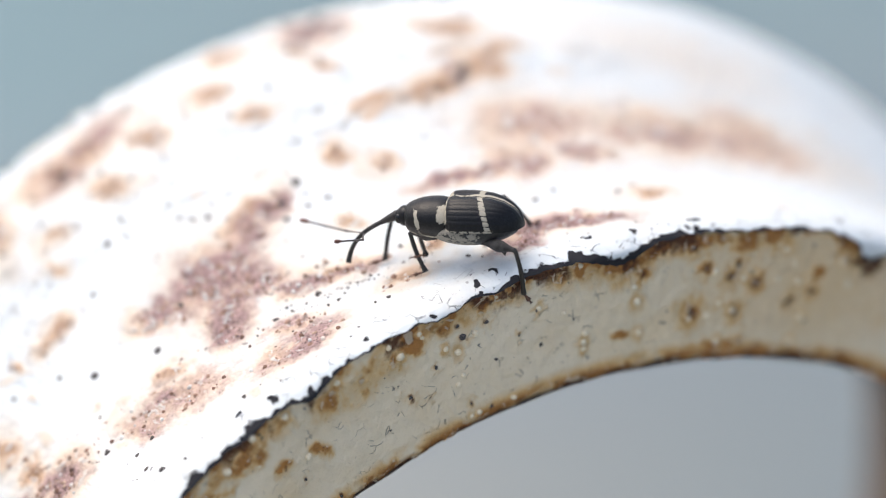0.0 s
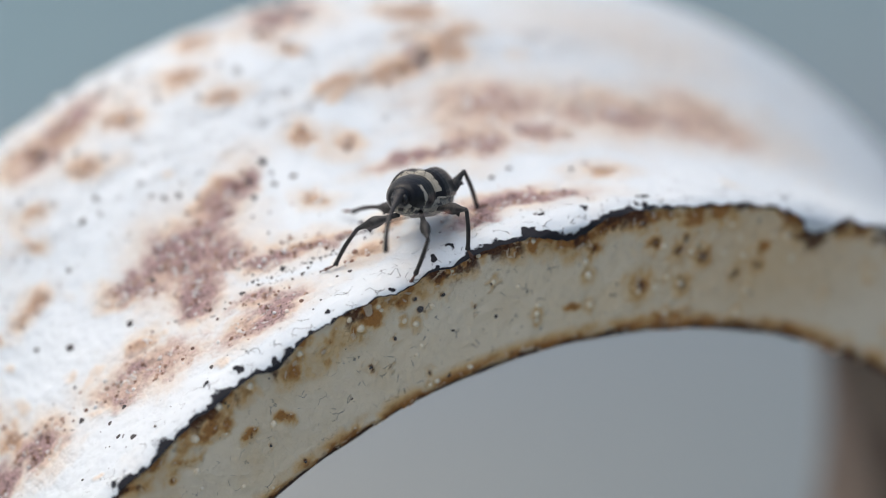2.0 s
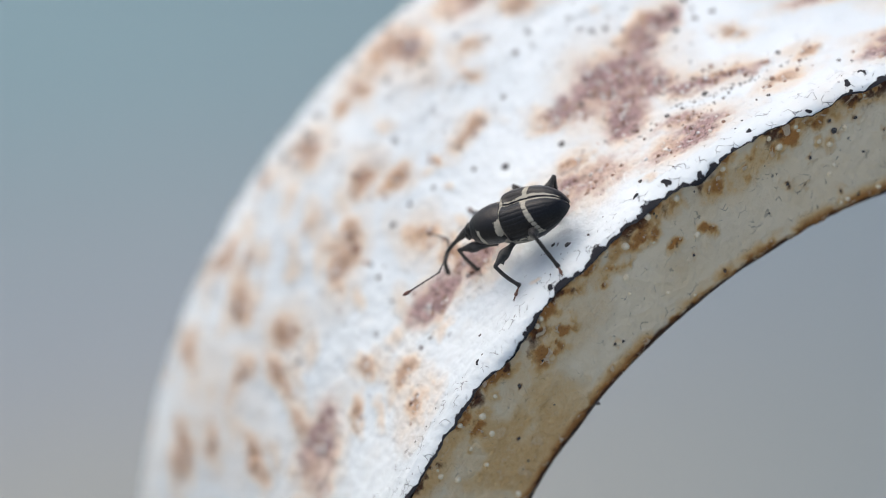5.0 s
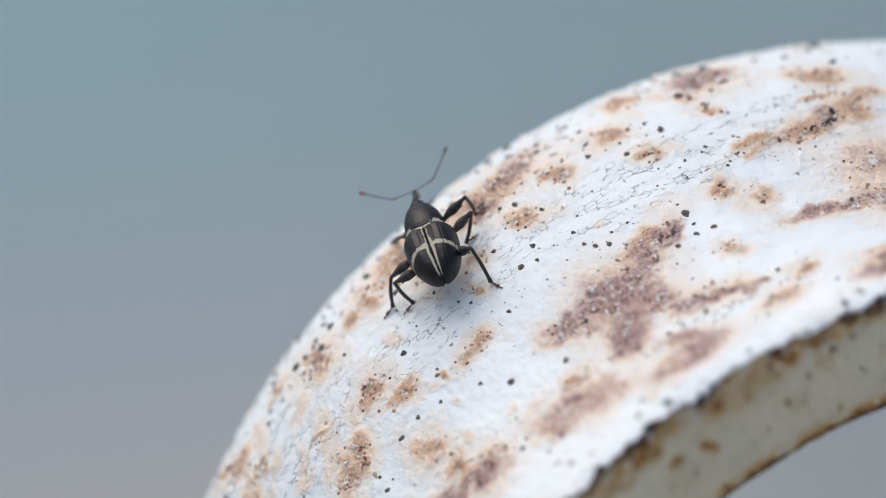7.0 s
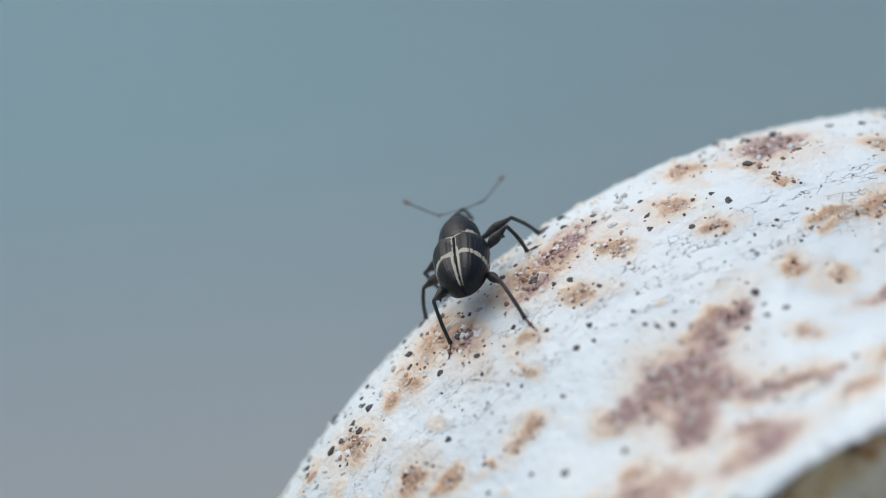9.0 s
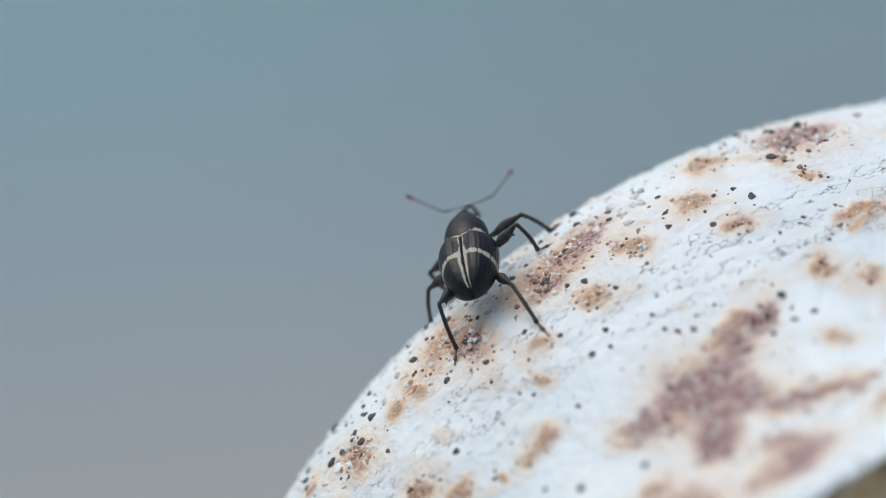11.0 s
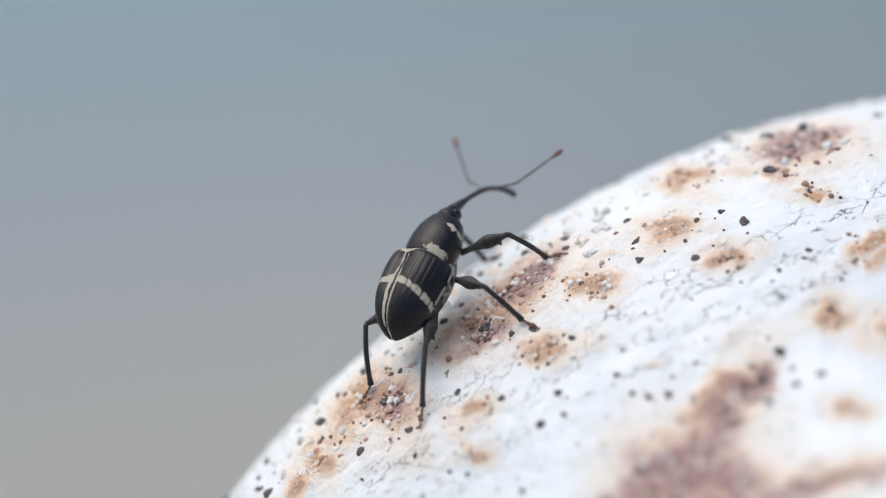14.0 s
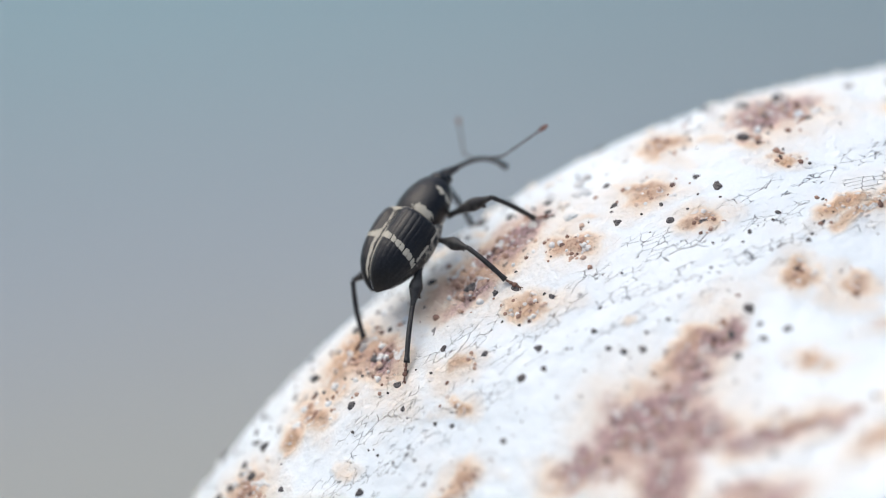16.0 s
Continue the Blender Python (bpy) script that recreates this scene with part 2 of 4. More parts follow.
M_FLAKE = flake_material()
M_FEMUR = plain("grey_scaled_femur", (0.010, 0.009, 0.009), (0.042, 0.040, 0.038), 4200, 0.6, 0.0, 0.00002, 20000)
M_TARSUS = plain("brown_tarsus", (0.085, 0.042, 0.030), (0.15, 0.070, 0.045), 9000, 0.6)
M_CLUB = plain("reddish_club", (0.16, 0.06, 0.04), (0.10, 0.05, 0.04), 9000, 0.6)
M_ANT = plain("grey_antenna", (0.10, 0.085, 0.08), (0.06, 0.05, 0.05), 9000, 0.5)
M_EYE = plain("black_eye", (0.008, 0.008, 0.008), (0.012, 0.012, 0.012), 9000, 0.15)


def ground_material():
    m, nt, bsdf = mat("grey_ground")
    co = nt.nodes.new("ShaderNodeTexCoord").outputs["Object"]
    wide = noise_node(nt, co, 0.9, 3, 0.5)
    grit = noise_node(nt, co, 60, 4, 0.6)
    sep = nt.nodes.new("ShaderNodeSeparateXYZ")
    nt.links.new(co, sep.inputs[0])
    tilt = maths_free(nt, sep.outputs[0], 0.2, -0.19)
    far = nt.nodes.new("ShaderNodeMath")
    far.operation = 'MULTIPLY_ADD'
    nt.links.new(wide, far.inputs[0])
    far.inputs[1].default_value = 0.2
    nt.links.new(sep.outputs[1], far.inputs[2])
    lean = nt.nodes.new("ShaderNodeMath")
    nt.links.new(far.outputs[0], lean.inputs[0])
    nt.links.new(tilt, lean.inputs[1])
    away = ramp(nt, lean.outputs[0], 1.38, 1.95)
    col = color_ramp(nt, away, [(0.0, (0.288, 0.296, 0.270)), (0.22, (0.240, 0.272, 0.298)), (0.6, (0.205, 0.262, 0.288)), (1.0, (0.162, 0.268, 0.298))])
    # darker and bluer towards +x, less so far off
    rightward = nt.nodes.new("ShaderNodeMath")
    rightward.operation = 'MULTIPLY_ADD'
    nt.links.new(wide, rightward.inputs[0])
    rightward.inputs[1].default_value = 0.4
    nt.links.new(sep.outputs[0], rightward.inputs[2])
    col = mix(nt, maths(nt, "MULTIPLY", maths(nt, "MULTIPLY", ramp(nt, rightward.outputs[0], 0.70, 1.12), 0.80), maths_free(nt, away, -0.5, 1.0)), col, (0.118, 0.165, 0.19))
    col = mix(nt, maths(nt, "MULTIPLY", grit, 0.35), col, (0.20, 0.20, 0.20))
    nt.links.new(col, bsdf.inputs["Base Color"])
    bsdf.inputs["Roughness"].default_value = 0.9
    bump(nt, bsdf, grit, 0.5, 0.004)
    return m


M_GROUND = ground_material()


# ---- mesh helpers ----
def mesh_ob(name, verts, faces, material, parent=None, label="", smooth=True, marks=None):
    me = bpy.data.meshes.new(name)
    me.from_pydata([tuple(v) for v in verts], [], [tuple(f) for f in faces])
    if smooth:
        me.polygons.foreach_set("use_smooth", [True] * len(me.polygons))
    for key, val in (marks or {}).items():
        a = me.attributes.new(key, 'FLOAT', 'POINT')
        a.data.foreach_set("value", np.ascontiguousarray(val, dtype=np.float32))
    me.materials.append(material)
    me.update()
    ob = new(name, me)
    if parent:
        ob.parent = parent
    if label:
        ob["label"] = label
    return ob


def grid_faces(n, m, close_n=False, close_m=False):
    """Quads of a grid of n rows and m columns."""
    i = np.arange(n if close_n else n - 1)
    j = np.arange(m if close_m else m - 1)
    a, b = np.meshgrid(i, j, indexing="ij")
    a, b = a.ravel(), b.ravel()
    a2, b2 = (a + 1) % n, (b + 1) % m
    return np.stack([a * m + b, a * m + b2, a2 * m + b2, a2 * m + b], 1)


def grid_ob(name, P, material, parent=None, label="", marks=None, close_n=False, close_m=False, flip=False):
    n, m = P.shape[:2]
    F = grid_faces(n, m, close_n, close_m)
    if flip:
        F = F[:, ::-1]
    me = bpy.data.meshes.new(name)
    me.vertices.add(n * m)
    me.vertices.foreach_set("co", np.ascontiguousarray(P, dtype=np.float32).ravel())
    me.loops.add(F.size)
    me.loops.foreach_set("vertex_index", F.astype(np.int32).ravel())
    me.polygons.add(len(F))
    me.polygons.foreach_set("loop_start", np.arange(0, F.size, 4, dtype=np.int32))
    me.polygons.foreach_set("use_smooth", np.ones(len(F), dtype=bool))
    me.update(calc_edges=True)
    for key, val in (marks or {}).items():
        a = me.attributes.new(key, 'FLOAT', 'POINT')
        a.data.foreach_set("value", np.ascontiguousarray(val, dtype=np.float32).ravel())
    me.materials.append(material)
    ob = new(name, me)
    if parent:
        ob.parent = parent
    if label:
        ob["label"] = label
    return ob


LATTICE = np.random.RandomState(11).rand(256, 256)


def wave_noise(u, v, size):
    """Smooth value noise between 0 and 1 over a plane, with lumps of about that size."""
    x, y = u / size + 57.3, v / size + 91.7
    i, j = np.floor(x).astype(int), np.floor(y).astype(int)
    a, b = x - i, y - j
    a, b = a * a * (3 - 2 * a), b * b * (3 - 2 * b)
    g = lambda p, q: LATTICE[p % 256, q % 256]
    return (g(i, j) * (1 - a) + g(i + 1, j) * a) * (1 - b) + (g(i, j + 1) * (1 - a) + g(i + 1, j + 1) * a) * b


def layered(u, v, size):
    return (wave_noise(u, v, size) + 0.5 * wave_noise(u, v, size / 2.1) + 0.25 * wave_noise(u, v, size / 4.3)) / 1.75


def smooth(x, lo, hi):
    t = np.clip((x - lo) / (hi - lo), 0, 1)
    return t * t * (3 - 2 * t)


# ---- the ring's own form, in millimetres: axis along y, cut face at y = 0 ----
RIM, BORE, DEPTH = 24.0, 19.35, 20.2


def ring_radius(y):
    return RIM - 0.21035 * y + 0.0217297 * y ** 2 + 0.00183885 * y ** 3 - 0.000129318 * y ** 4


def ring_slope(y):
    return -0.21035 + 0.0434594 * y + 0.00551655 * y ** 2 - 0.000517272 * y ** 3


def sag(u, v):
    """The crown lies a little lower where it was dented near the top."""
    k = np.clip((v - 10.0) / 6.0, 0, 1)
    return 0.28 * np.exp(-((u - 2.0) / 6.0) ** 2) * k * k * (3 - 2 * k)


def on_ring(angle, v):
    """Point, outward normal and tangent on the ring: v >= 0 is the depth on the band, v < 0 goes down the cut face."""
    a = radians(angle)
    er = Vector((math.sin(a), 0, math.cos(a)))
    if v >= 0:
        p, n = er * (ring_radius(v) - float(sag(a * RIM, v))) + Vector((0, v, 0)), (er - Vector((0, ring_slope(v), 0))).normalized()
    else:
        p, n = er * (RIM + v), Vector((0, -1, 0))
    return p, n, Vector((math.cos(a), 0, -math.sin(a)))


# patches: arc from the top, depth, half length, half width, turn
BARE_a = [
    (-11.11, 7.0, 1.66, 1.18, 34), (-13.12, 7.21, 0.98, 0.53, -43), (-11.6, 5.15, 1.13, 0.78, -89), (-10.37, 2.13, 1.63, 0.61, -2), (-14.1, 3.68, 1.82, 0.83, -30),
    (-15.43, 3.88, 1.04, 0.5, -42), (-18.4, 4.77, 1.08, 0.81, -19), (0.76, 7.92, 2.1, 1.07, -10), (-0.6, 6.42, 1.13, 0.98, 1), (1.71, 6.07, 1.17, 0.5, -9),
    (5.14, 6.93, 2.98, 1.25, -11), (8.53, 6.91, 2.09, 1.43, -26), (-2.36, 6.18, 1.75, 0.35, -7), (-0.89, 2.27, 1.94, 0.57, -12), (-2.55, 2.18, 1.33, 0.52, 20),
    (-3.2, 15.23, 1.15, 1.09, -20), (-11.0, 15.12, 1.15, 0.71, 6), (-12.54, 14.28, 0.88, 0.57, -30),
]
BARE_b = [
    (-15.39, 14.21, 0.72, 0.52, 86), (-4.42, 14.2, 0.44, 0.28, -49), (-0.28, 10.7, 0.64, 0.46, 70), (-27.63, 6.36, 1.51, 0.94, 5), (-20.63, 5.21, 1.14, 0.68, -20),
    (-18.59, 4.78, 0.91, 0.68, 54),
]
RUST_a = [
    (-8.79, 8.44, 1.33, 0.51, 15), (-7.84, 4.53, 1.2, 0.4, -31), (-13.9, 4.92, 0.75, 0.44, 0), (-11.57, 14.82, 1.42, 0.78, 15), (-9.74, 13.25, 0.77, 0.47, -64),
    (-11.63, 12.45, 0.55, 0.33, -61), (-6.76, 11.87, 0.46, 0.37, -61), (-5.39, 9.02, 0.48, 0.44, -65), (-4.58, 8.02, 0.55, 0.44, -70), (-1.31, 10.36, 1.28, 0.54, 12),
    (-6.58, 6.36, 0.56, 0.31, -43), (-15.75, 9.16, 0.82, 0.35, 1), (2.37, 3.35, 0.79, 0.53, 1), (-5.08, 3.64, 0.73, 0.38, 39), (-6.65, 2.5, 0.92, 0.35, 0),
    (-7.47, 13.73, 0.71, 0.47, -12), (-6.24, 15.64, 0.91, 0.47, -90), (-7.37, 14.05, 0.97, 0.35, -41),
]
RUST_b = [
    (-6.8, 11.98, 0.55, 0.32, -42), (-9.6, 13.52, 0.84, 0.46, -58), (-11.51, 12.5, 0.72, 0.33, -39), (-15.9, 15.33, 1.24, 1.17, 90), (-18.07, 14.73, 0.48, 0.37, -72),
    (-20.15, 14.7, 1.1, 0.79, -60), (-15.73, 9.38, 0.8, 0.33, 2), (-13.72, 12.16, 0.48, 0.32, -36), (-14.55, 11.26, 0.39, 0.27, -68), (-18.65, 10.07, 0.69, 0.39, -1),
    (0.39, 13.39, 1.19, 0.53, -29), (-3.08, 10.26, 0.87, 0.26, 3), (0.75, 11.04, 0.98, 0.75, 44), (-3.92, 13.02, 0.5, 0.28, -36), (-12.01, 14.66, 1.97, 0.92, -2),
    (-19.48, 11.37, 0.85, 0.54, 62), (-17.28, 9.47, 0.28, 0.18, -63), (-19.97, 14.49, 0.85, 0.44, -72),
]
RUST_c = [
    (-19.37, 11.24, 0.59, 0.4, 70), (-25.23, 10.33, 0.85, 0.68, -59), (-25.63, 13.01, 0.67, 0.49, -66), (-22.07, 9.68, 1.19, 0.58, 12), (-19.42, 7.54, 0.92, 0.6, -69),
    (-23.15, 4.19, 0.72, 0.62, -37), (-23.95, 5.94, 0.62, 0.42, -74), (-23.6, 2.48, 0.86, 0.66, 53), (-15.35, 14.53, 1.45, 0.73, -84), (-17.36, 14.77, 0.92, 0.41, -78),
    (-27.62, 11.42, 0.9, 0.52, -4), (-25.38, 15.68, 1.4, 0.4, -62), (-30.38, 11.67, 0.77, 0.61, 23), (-31.67, 13.3, 0.78, 0.66, 19), (-19.11, 5.97, 0.59, 0.56, 47),
    (-19.27, -1.21, 0.26, 0.21, -78),
]
SPOT_a = [
    (-9.71, 15.23, 0.115), (-8.13, 14.9, 0.148), (-7.33, 15.63, 0.133), (-7.34, 13.14, 0.13), (-6.17, 13.57, 0.115),
    (-5.87, 12.92, 0.163), (-8.5, 13.3, 0.147), (-7.4, 12.48, 0.13), (-8.28, 13.96, 0.131), (-6.72, 11.91, 0.178),
    (-4.99, 11.19, 0.113), (-5.91, 10.93, 0.113), (-4.76, 9.94, 0.113), (-4.46, 14.46, 0.215), (-10.95, 12.25, 0.129),
    (-11.54, 13.24, 0.146), (-12.02, 13.53, 0.13), (-12.4, 14.28, 0.212), (-13.86, 13.04, 0.13), (-13.13, 11.98, 0.113),
    (-12.78, 10.63, 0.16), (-12.19, 10.44, 0.128), (-11.99, 11.08, 0.144), (-15.33, 13.13, 0.13), (-16.55, 13.78, 0.163),
    (-14.66, 16.34, 0.132), (-15.59, 12.34, 0.113), (-19.76, 14.95, 0.181), (-20.44, 15.45, 0.182), (-19.16, 15.88, 0.133),
]
SPOT_b = [
    (-19.32, 13.52, 0.147), (-10.63, 10.52, 0.128), (-10.32, 9.46, 0.111), (-10.59, 9.79, 0.143), (-9.91, 9.21, 0.111),
    (-7.25, 7.63, 0.143), (-7.09, 8.73, 0.239), (-2.13, 13.7, 0.116), (-14.1, 9.43, 0.143), (-17.75, 11.38, 0.129),
    (-7.86, 8.24, 0.145), (-7.11, 8.09, 0.127), (-6.56, 7.56, 0.127), (-12.27, 6.92, 0.144), (-13.72, 6.03, 0.161),
    (-15.65, 6.98, 0.179), (-16.51, 7.9, 0.162), (-16.32, 2.11, 0.122), (-15.97, 1.5, 0.122), (-16.27, 2.99, 0.105),
    (-16.9, 4.17, 0.141), (-15.58, 3.12, 0.14), (-12.2, 0.36, 0.19), (-12.71, 1.52, 0.104), (-6.79, -0.05, 0.139),
    (-7.42, -0.13, 0.104), (-4.41, 0.62, 0.175), (-5.21, -0.09, 0.104), (-4.49, 2.14, 0.088), (-7.36, 1.87, 0.123),
]
SPOT_c = [
    (-8.87, 3.93, 0.124), (-10.39, 3.9, 0.141), (-5.86, 4.12, 0.125), (-0.43, 4.34, 0.144), (-1.18, 4.08, 0.126),
    (1.47, 3.61, 0.127), (-8.04, 7.52, 0.126),
]
FACE_RUST_a = [
    (2.41, -2.89, 0.6, 0.42, -23), (4.19, -3.01, 0.36, 0.26, -25), (4.25, -4.34, 2.46, 0.44, -1), (-6.31, -0.48, 0.55, 0.44, -74), (-9.25, -1.16, 1.27, 0.66, 9),
    (-11.72, -2.45, 0.27, 0.23, -76), (-13.07, -2.1, 0.34, 0.28, -63), (-5.57, -4.47, 0.72, 0.31, -2), (-9.58, -4.93, 1.33, 0.2, 6), (1.18, -0.6, 1.44, 0.5, -3),
    (4.56, -0.6, 1.54, 0.68, -5), (0.4, -1.36, 0.45, 0.27, -19), (8.45, -4.44, 2.46, 0.24, 3), (-10.78, -1.15, 0.61, 0.51, -77), (-13.9, -1.03, 0.9, 0.43, -7),
    (-1.89, -0.81, 0.98, 0.29, 0), (-7.66, -0.89, 0.75, 0.34, -6), (-3.64, -4.74, 1.4, 0.17, 1),
]
FACE_RUST_b = [
    (-0.14, -4.59, 1.45, 0.17, 1), (-11.38, -4.8, 1.32, 0.22, 2), (-0.18, -3.25, 0.39, 0.23, -19), (7.15, -1.62, 0.45, 0.33, -43), (-15.55, -1.29, 0.91, 0.35, -4),
    (-18.75, -1.59, 1.42, 0.69, 8), (-18.35, -4.46, 1.4, 0.48, 2), (-22.8, -1.08, 1.0, 0.5, 0), (-14.56, -4.61, 1.4, 0.24, -1), (-10.92, -4.47, 1.41, 0.21, -1),
    (-21.12, -4.86, 1.47, 0.33, 7), (-11.8, -2.23, 0.41, 0.3, -47),
]
FACE_SPOT_a = [
    (2.43, -2.97, 0.161), (4.2, -3.05, 0.126), (-5.17, -1.34, 0.14), (-6.04, -1.48, 0.174), (-6.14, -1.04, 0.122),
    (-8.31, -2.68, 0.122), (-3.42, -1.61, 0.105), (-13.07, -2.1, 0.104), (4.84, -2.09, 0.144), (3.75, -1.86, 0.126),
    (2.79, -1.49, 0.107), (4.0, -1.47, 0.108), (-5.63, -4.23, 0.106), (2.24, -0.75, 0.107), (0.4, -1.36, 0.106),
    (-4.16, -2.22, 0.088), (-7.7, -2.91, 0.088), (-7.18, -2.05, 0.087), (-12.76, -2.93, 0.087), (-6.35, -3.8, 0.088),
    (6.34, -2.67, 0.091), (7.19, -2.32, 0.091), (-8.33, -2.57, 0.132), (-22.45, -2.85, 0.132), (-20.7, -1.6, 0.112),
    (-12.06, -4.24, 0.113), (-19.62, -4.62, 0.133), (-17.3, -3.5, 0.094),
]


BARE_c = [
    (-10.4, 6.9, 1.3, 1.2, 40), (-9.4, 7.8, 0.9, 0.6, 30), (-11.9, 6.9, 1.0, 0.7, 20), (-10.0, 5.8, 0.9, 0.7, 0), (-11.1, 5.7, 0.7, 0.6, 0), (-9.1, 4.6, 0.9, 0.38, -20),
    (-7.7, 4.2, 0.9, 0.28, -25), (-10.0, 3.2, 0.9, 0.35, -25), (-8.1, 8.4, 0.7, 0.4, 40),
]
RUST_e = [
    (-25.5, 13.15, 1.1, 0.5, 60), (-26.6, 9.6, 1.0, 0.5, 70), (-28.35, 14.9, 1.0, 0.6, 50), (-27.4, 8.0, 0.9, 0.4, 60), (-25.4, 5.3, 0.8, 0.4, 45), (-31.2, 13.3, 1.1, 0.6, 50),
    (-24.7, 15.2, 0.9, 0.5, 40), (-29.6, 9.4, 1.1, 0.5, 65), (-30.2, 6.0, 0.9, 0.45, 60), (-33.2, 10.2, 1.2, 0.6, 55),
]


def patches(u, v, rows, ragged, size):
    du = (layered(u, v, size) - 0.5) * 2 * ragged
    dv = (layered(u + 400, v + 170, size) - 0.5) * 2 * ragged
    out = np.zeros_like(u)
    for cu, cv, a, b, turn in rows:
        near = np.abs(u - cu) < a * 2.2 + 1.5
        cols = np.where(near.any(axis=0))[0]
        if not len(cols):
            continue
        s = slice(cols[0], cols[-1] + 1)
        x, y = u[:, s] + du[:, s] - cu, v[:, s] + dv[:, s] - cv
        c, k = math.cos(radians(turn)), math.sin(radians(turn))
        d = np.hypot((x * c + y * k) / a, (-x * k + y * c) / b)
        out[:, s] = np.maximum(out[:, s], 1 - smooth(d, 0.15, 1.55))
    return out


def dots(u, v, rows, ragged=0.05):
    """One at the middle of each dot, a half at its edge."""
    du = (wave_noise(u, v, 0.12) - 0.5) * 2 * ragged
    out = np.zeros_like(u)
    for cu, cv, r in rows:
        cols = np.where((np.abs(u - cu) < r * 2 + 0.2).any(axis=0))[0]
        if not len(cols):
            continue
        s = slice(cols[0], cols[-1] + 1)
        d = np.hypot(u[:, s] - cu, (v[:, s] - cv) * 0.85) + du[:, s]
        out[:, s] = np.maximum(out[:, s], np.clip(1 - d / (2 * r), 0, 1))
    return out


def arc_steps():
    fine = np.arange(-104, 72, 0.155)
    rest = np.arange(72, 256, 1.0)
    return np.radians(np.concatenate([fine, rest]))


def paint_lip(u):
    """How far the torn paint edge hangs down over the cut face."""
    base = 0.12 + 0.30 * (wave_noise(u, u * 0 + 3, 1.7) - 0.35) + 0.16 * (wave_noise(u, u * 0 + 9, 0.45) - 0.5) + 0.10 * (wave_noise(u, u * 0 + 19, 0.16) - 0.5)
    for c, w, d in ((-11.2, 0.7, 0.38), (-6.4, 0.8, 0.30), (-4.6, 0.8, 0.22), (-0.6, 1.1, 0.46), (8.9, 0.8, 0.75), (-20.0, 1.0, 0.25)):
        base = base + d * np.exp(-((u - c) / w) ** 2)
    return np.maximum(base, 0.02)


TEAR = [
    (-0.89, 12.15, 0.03), (-0.71, 11.94, 0.04), (-0.52, 11.78, 0.045), (-0.36, 11.58, 0.05), (-0.22, 11.37, 0.06), (-0.16, 11.12, 0.09),
    (-0.16, 10.85, 0.12), (-0.33, 10.64, 0.13), (-0.56, 10.52, 0.13), (-0.8, 10.44, 0.12), (-1.05, 10.36, 0.09), (-1.26, 10.34, 0.09),
    (-1.44, 10.34, 0.05),
]
SPOT_d = [
    (-19.97, 15.42, 0.17), (-20.46, 15.41, 0.16), (-22.02, 16.47, 0.2), (-20.73, 14.25, 0.12), (-22.99, 14.9, 0.11), (-25.28, 15.19, 0.16),
    (-24.37, 13.86, 0.15), (-22.07, 15.99, 0.15), (-19.86, 8.92, 0.14), (-18.92, 8.93, 0.13), (-17.96, 8.63, 0.12), (-21.37, 8.65, 0.13),
    (-21.51, 8.02, 0.12),
]
RUST_d = [
    (-22.34, 9.9, 1.3, 0.5, 60), (-21.2, 10, 0.8, 0.4, 60), (-19.53, 11.34, 0.7, 0.3, 20), (-22.21, 15.78, 0.5, 0.4, 0), (-25.27, 15.39, 0.6, 0.4, 0), (-24.32, 13.82, 0.6, 0.35, 0),
    (-21.92, 12.01, 0.6, 0.15, 10), (-20.2, 14.62, 0.6, 0.45, 0), (-1.85, 10.4, 1.1, 0.5, 0), (-3.4, 10.79, 0.8, 0.3, 0), (-0.02, 11.92, 0.8, 0.25, 0), (1.42, 11.72, 0.8, 0.4, 0),
]
CRAZED = [(-22, 12.8, 3.5, 1.8, 0), (-15, 11.8, 5.5, 1.7, 2), (-6, 11.2, 6.0, 1.6, 2), (2, 10.6, 4.0, 1.0, 0)]
WASH = [(7.5, 11.5, 6.0, 3.0, -12), (11.0, 7.0, 4.5, 2.4, 0), (1.0, 8.6, 3.5, 1.6, -10), (-29, 12, 2.5, 4.0, 0), (-33, 8, 2.0, 5.0, 0), (-36, 14, 3.0, 3.0, 0), (-31, 4.5, 2.0, 2.0, 0)]
# rust washes; the first also paints in the shade on the face's right
FACE_WASH_SHADE = [(7.5, -2.0, 6.5, 2.6, 0), (-19, -1.6, 3.5, 1.2, 0), (-24, -3.0, 4.0, 1.8, 0)]


def lump_mesh(name, seed, material, tall, ragged):
    """A low lump of radius one, sunk a little, to be set on the ring."""
    rng = np.random.RandomState(seed)
    n = 11
    out = 1 + ragged * (rng.rand(n) - 0.5) * 1.6
    out = (out + np.roll(out, 1)) / 2
    V, F = [], []
    for r, z in ((1.08, -0.35), (1.0, 0.02), (0.80, tall * 0.65), (0.42, tall * 0.95)):
        for k in range(n):
            a = 2 * math.pi * k / n
            V.append((r * out[k] * math.cos(a), r * out[k] * math.sin(a) * 0.85, z * (1 + ragged * (rng.rand() - 0.5))))
    V.append((0, 0, tall))
    for i in range(3):
        F += [(i * n + k, i * n + (k + 1) % n, (i + 1) * n + (k + 1) % n, (i + 1) * n + k) for k in range(n)]
    F += [(3 * n + k, 3 * n + (k + 1) % n, 4 * n) for k in range(n)]
    me = bpy.data.meshes.new(name)
    me.from_pydata(V, [], F)
    me.polygons.foreach_set("use_smooth", [ragged < 0.2] * len(me.polygons))
    me.materials.append(material)
    return me


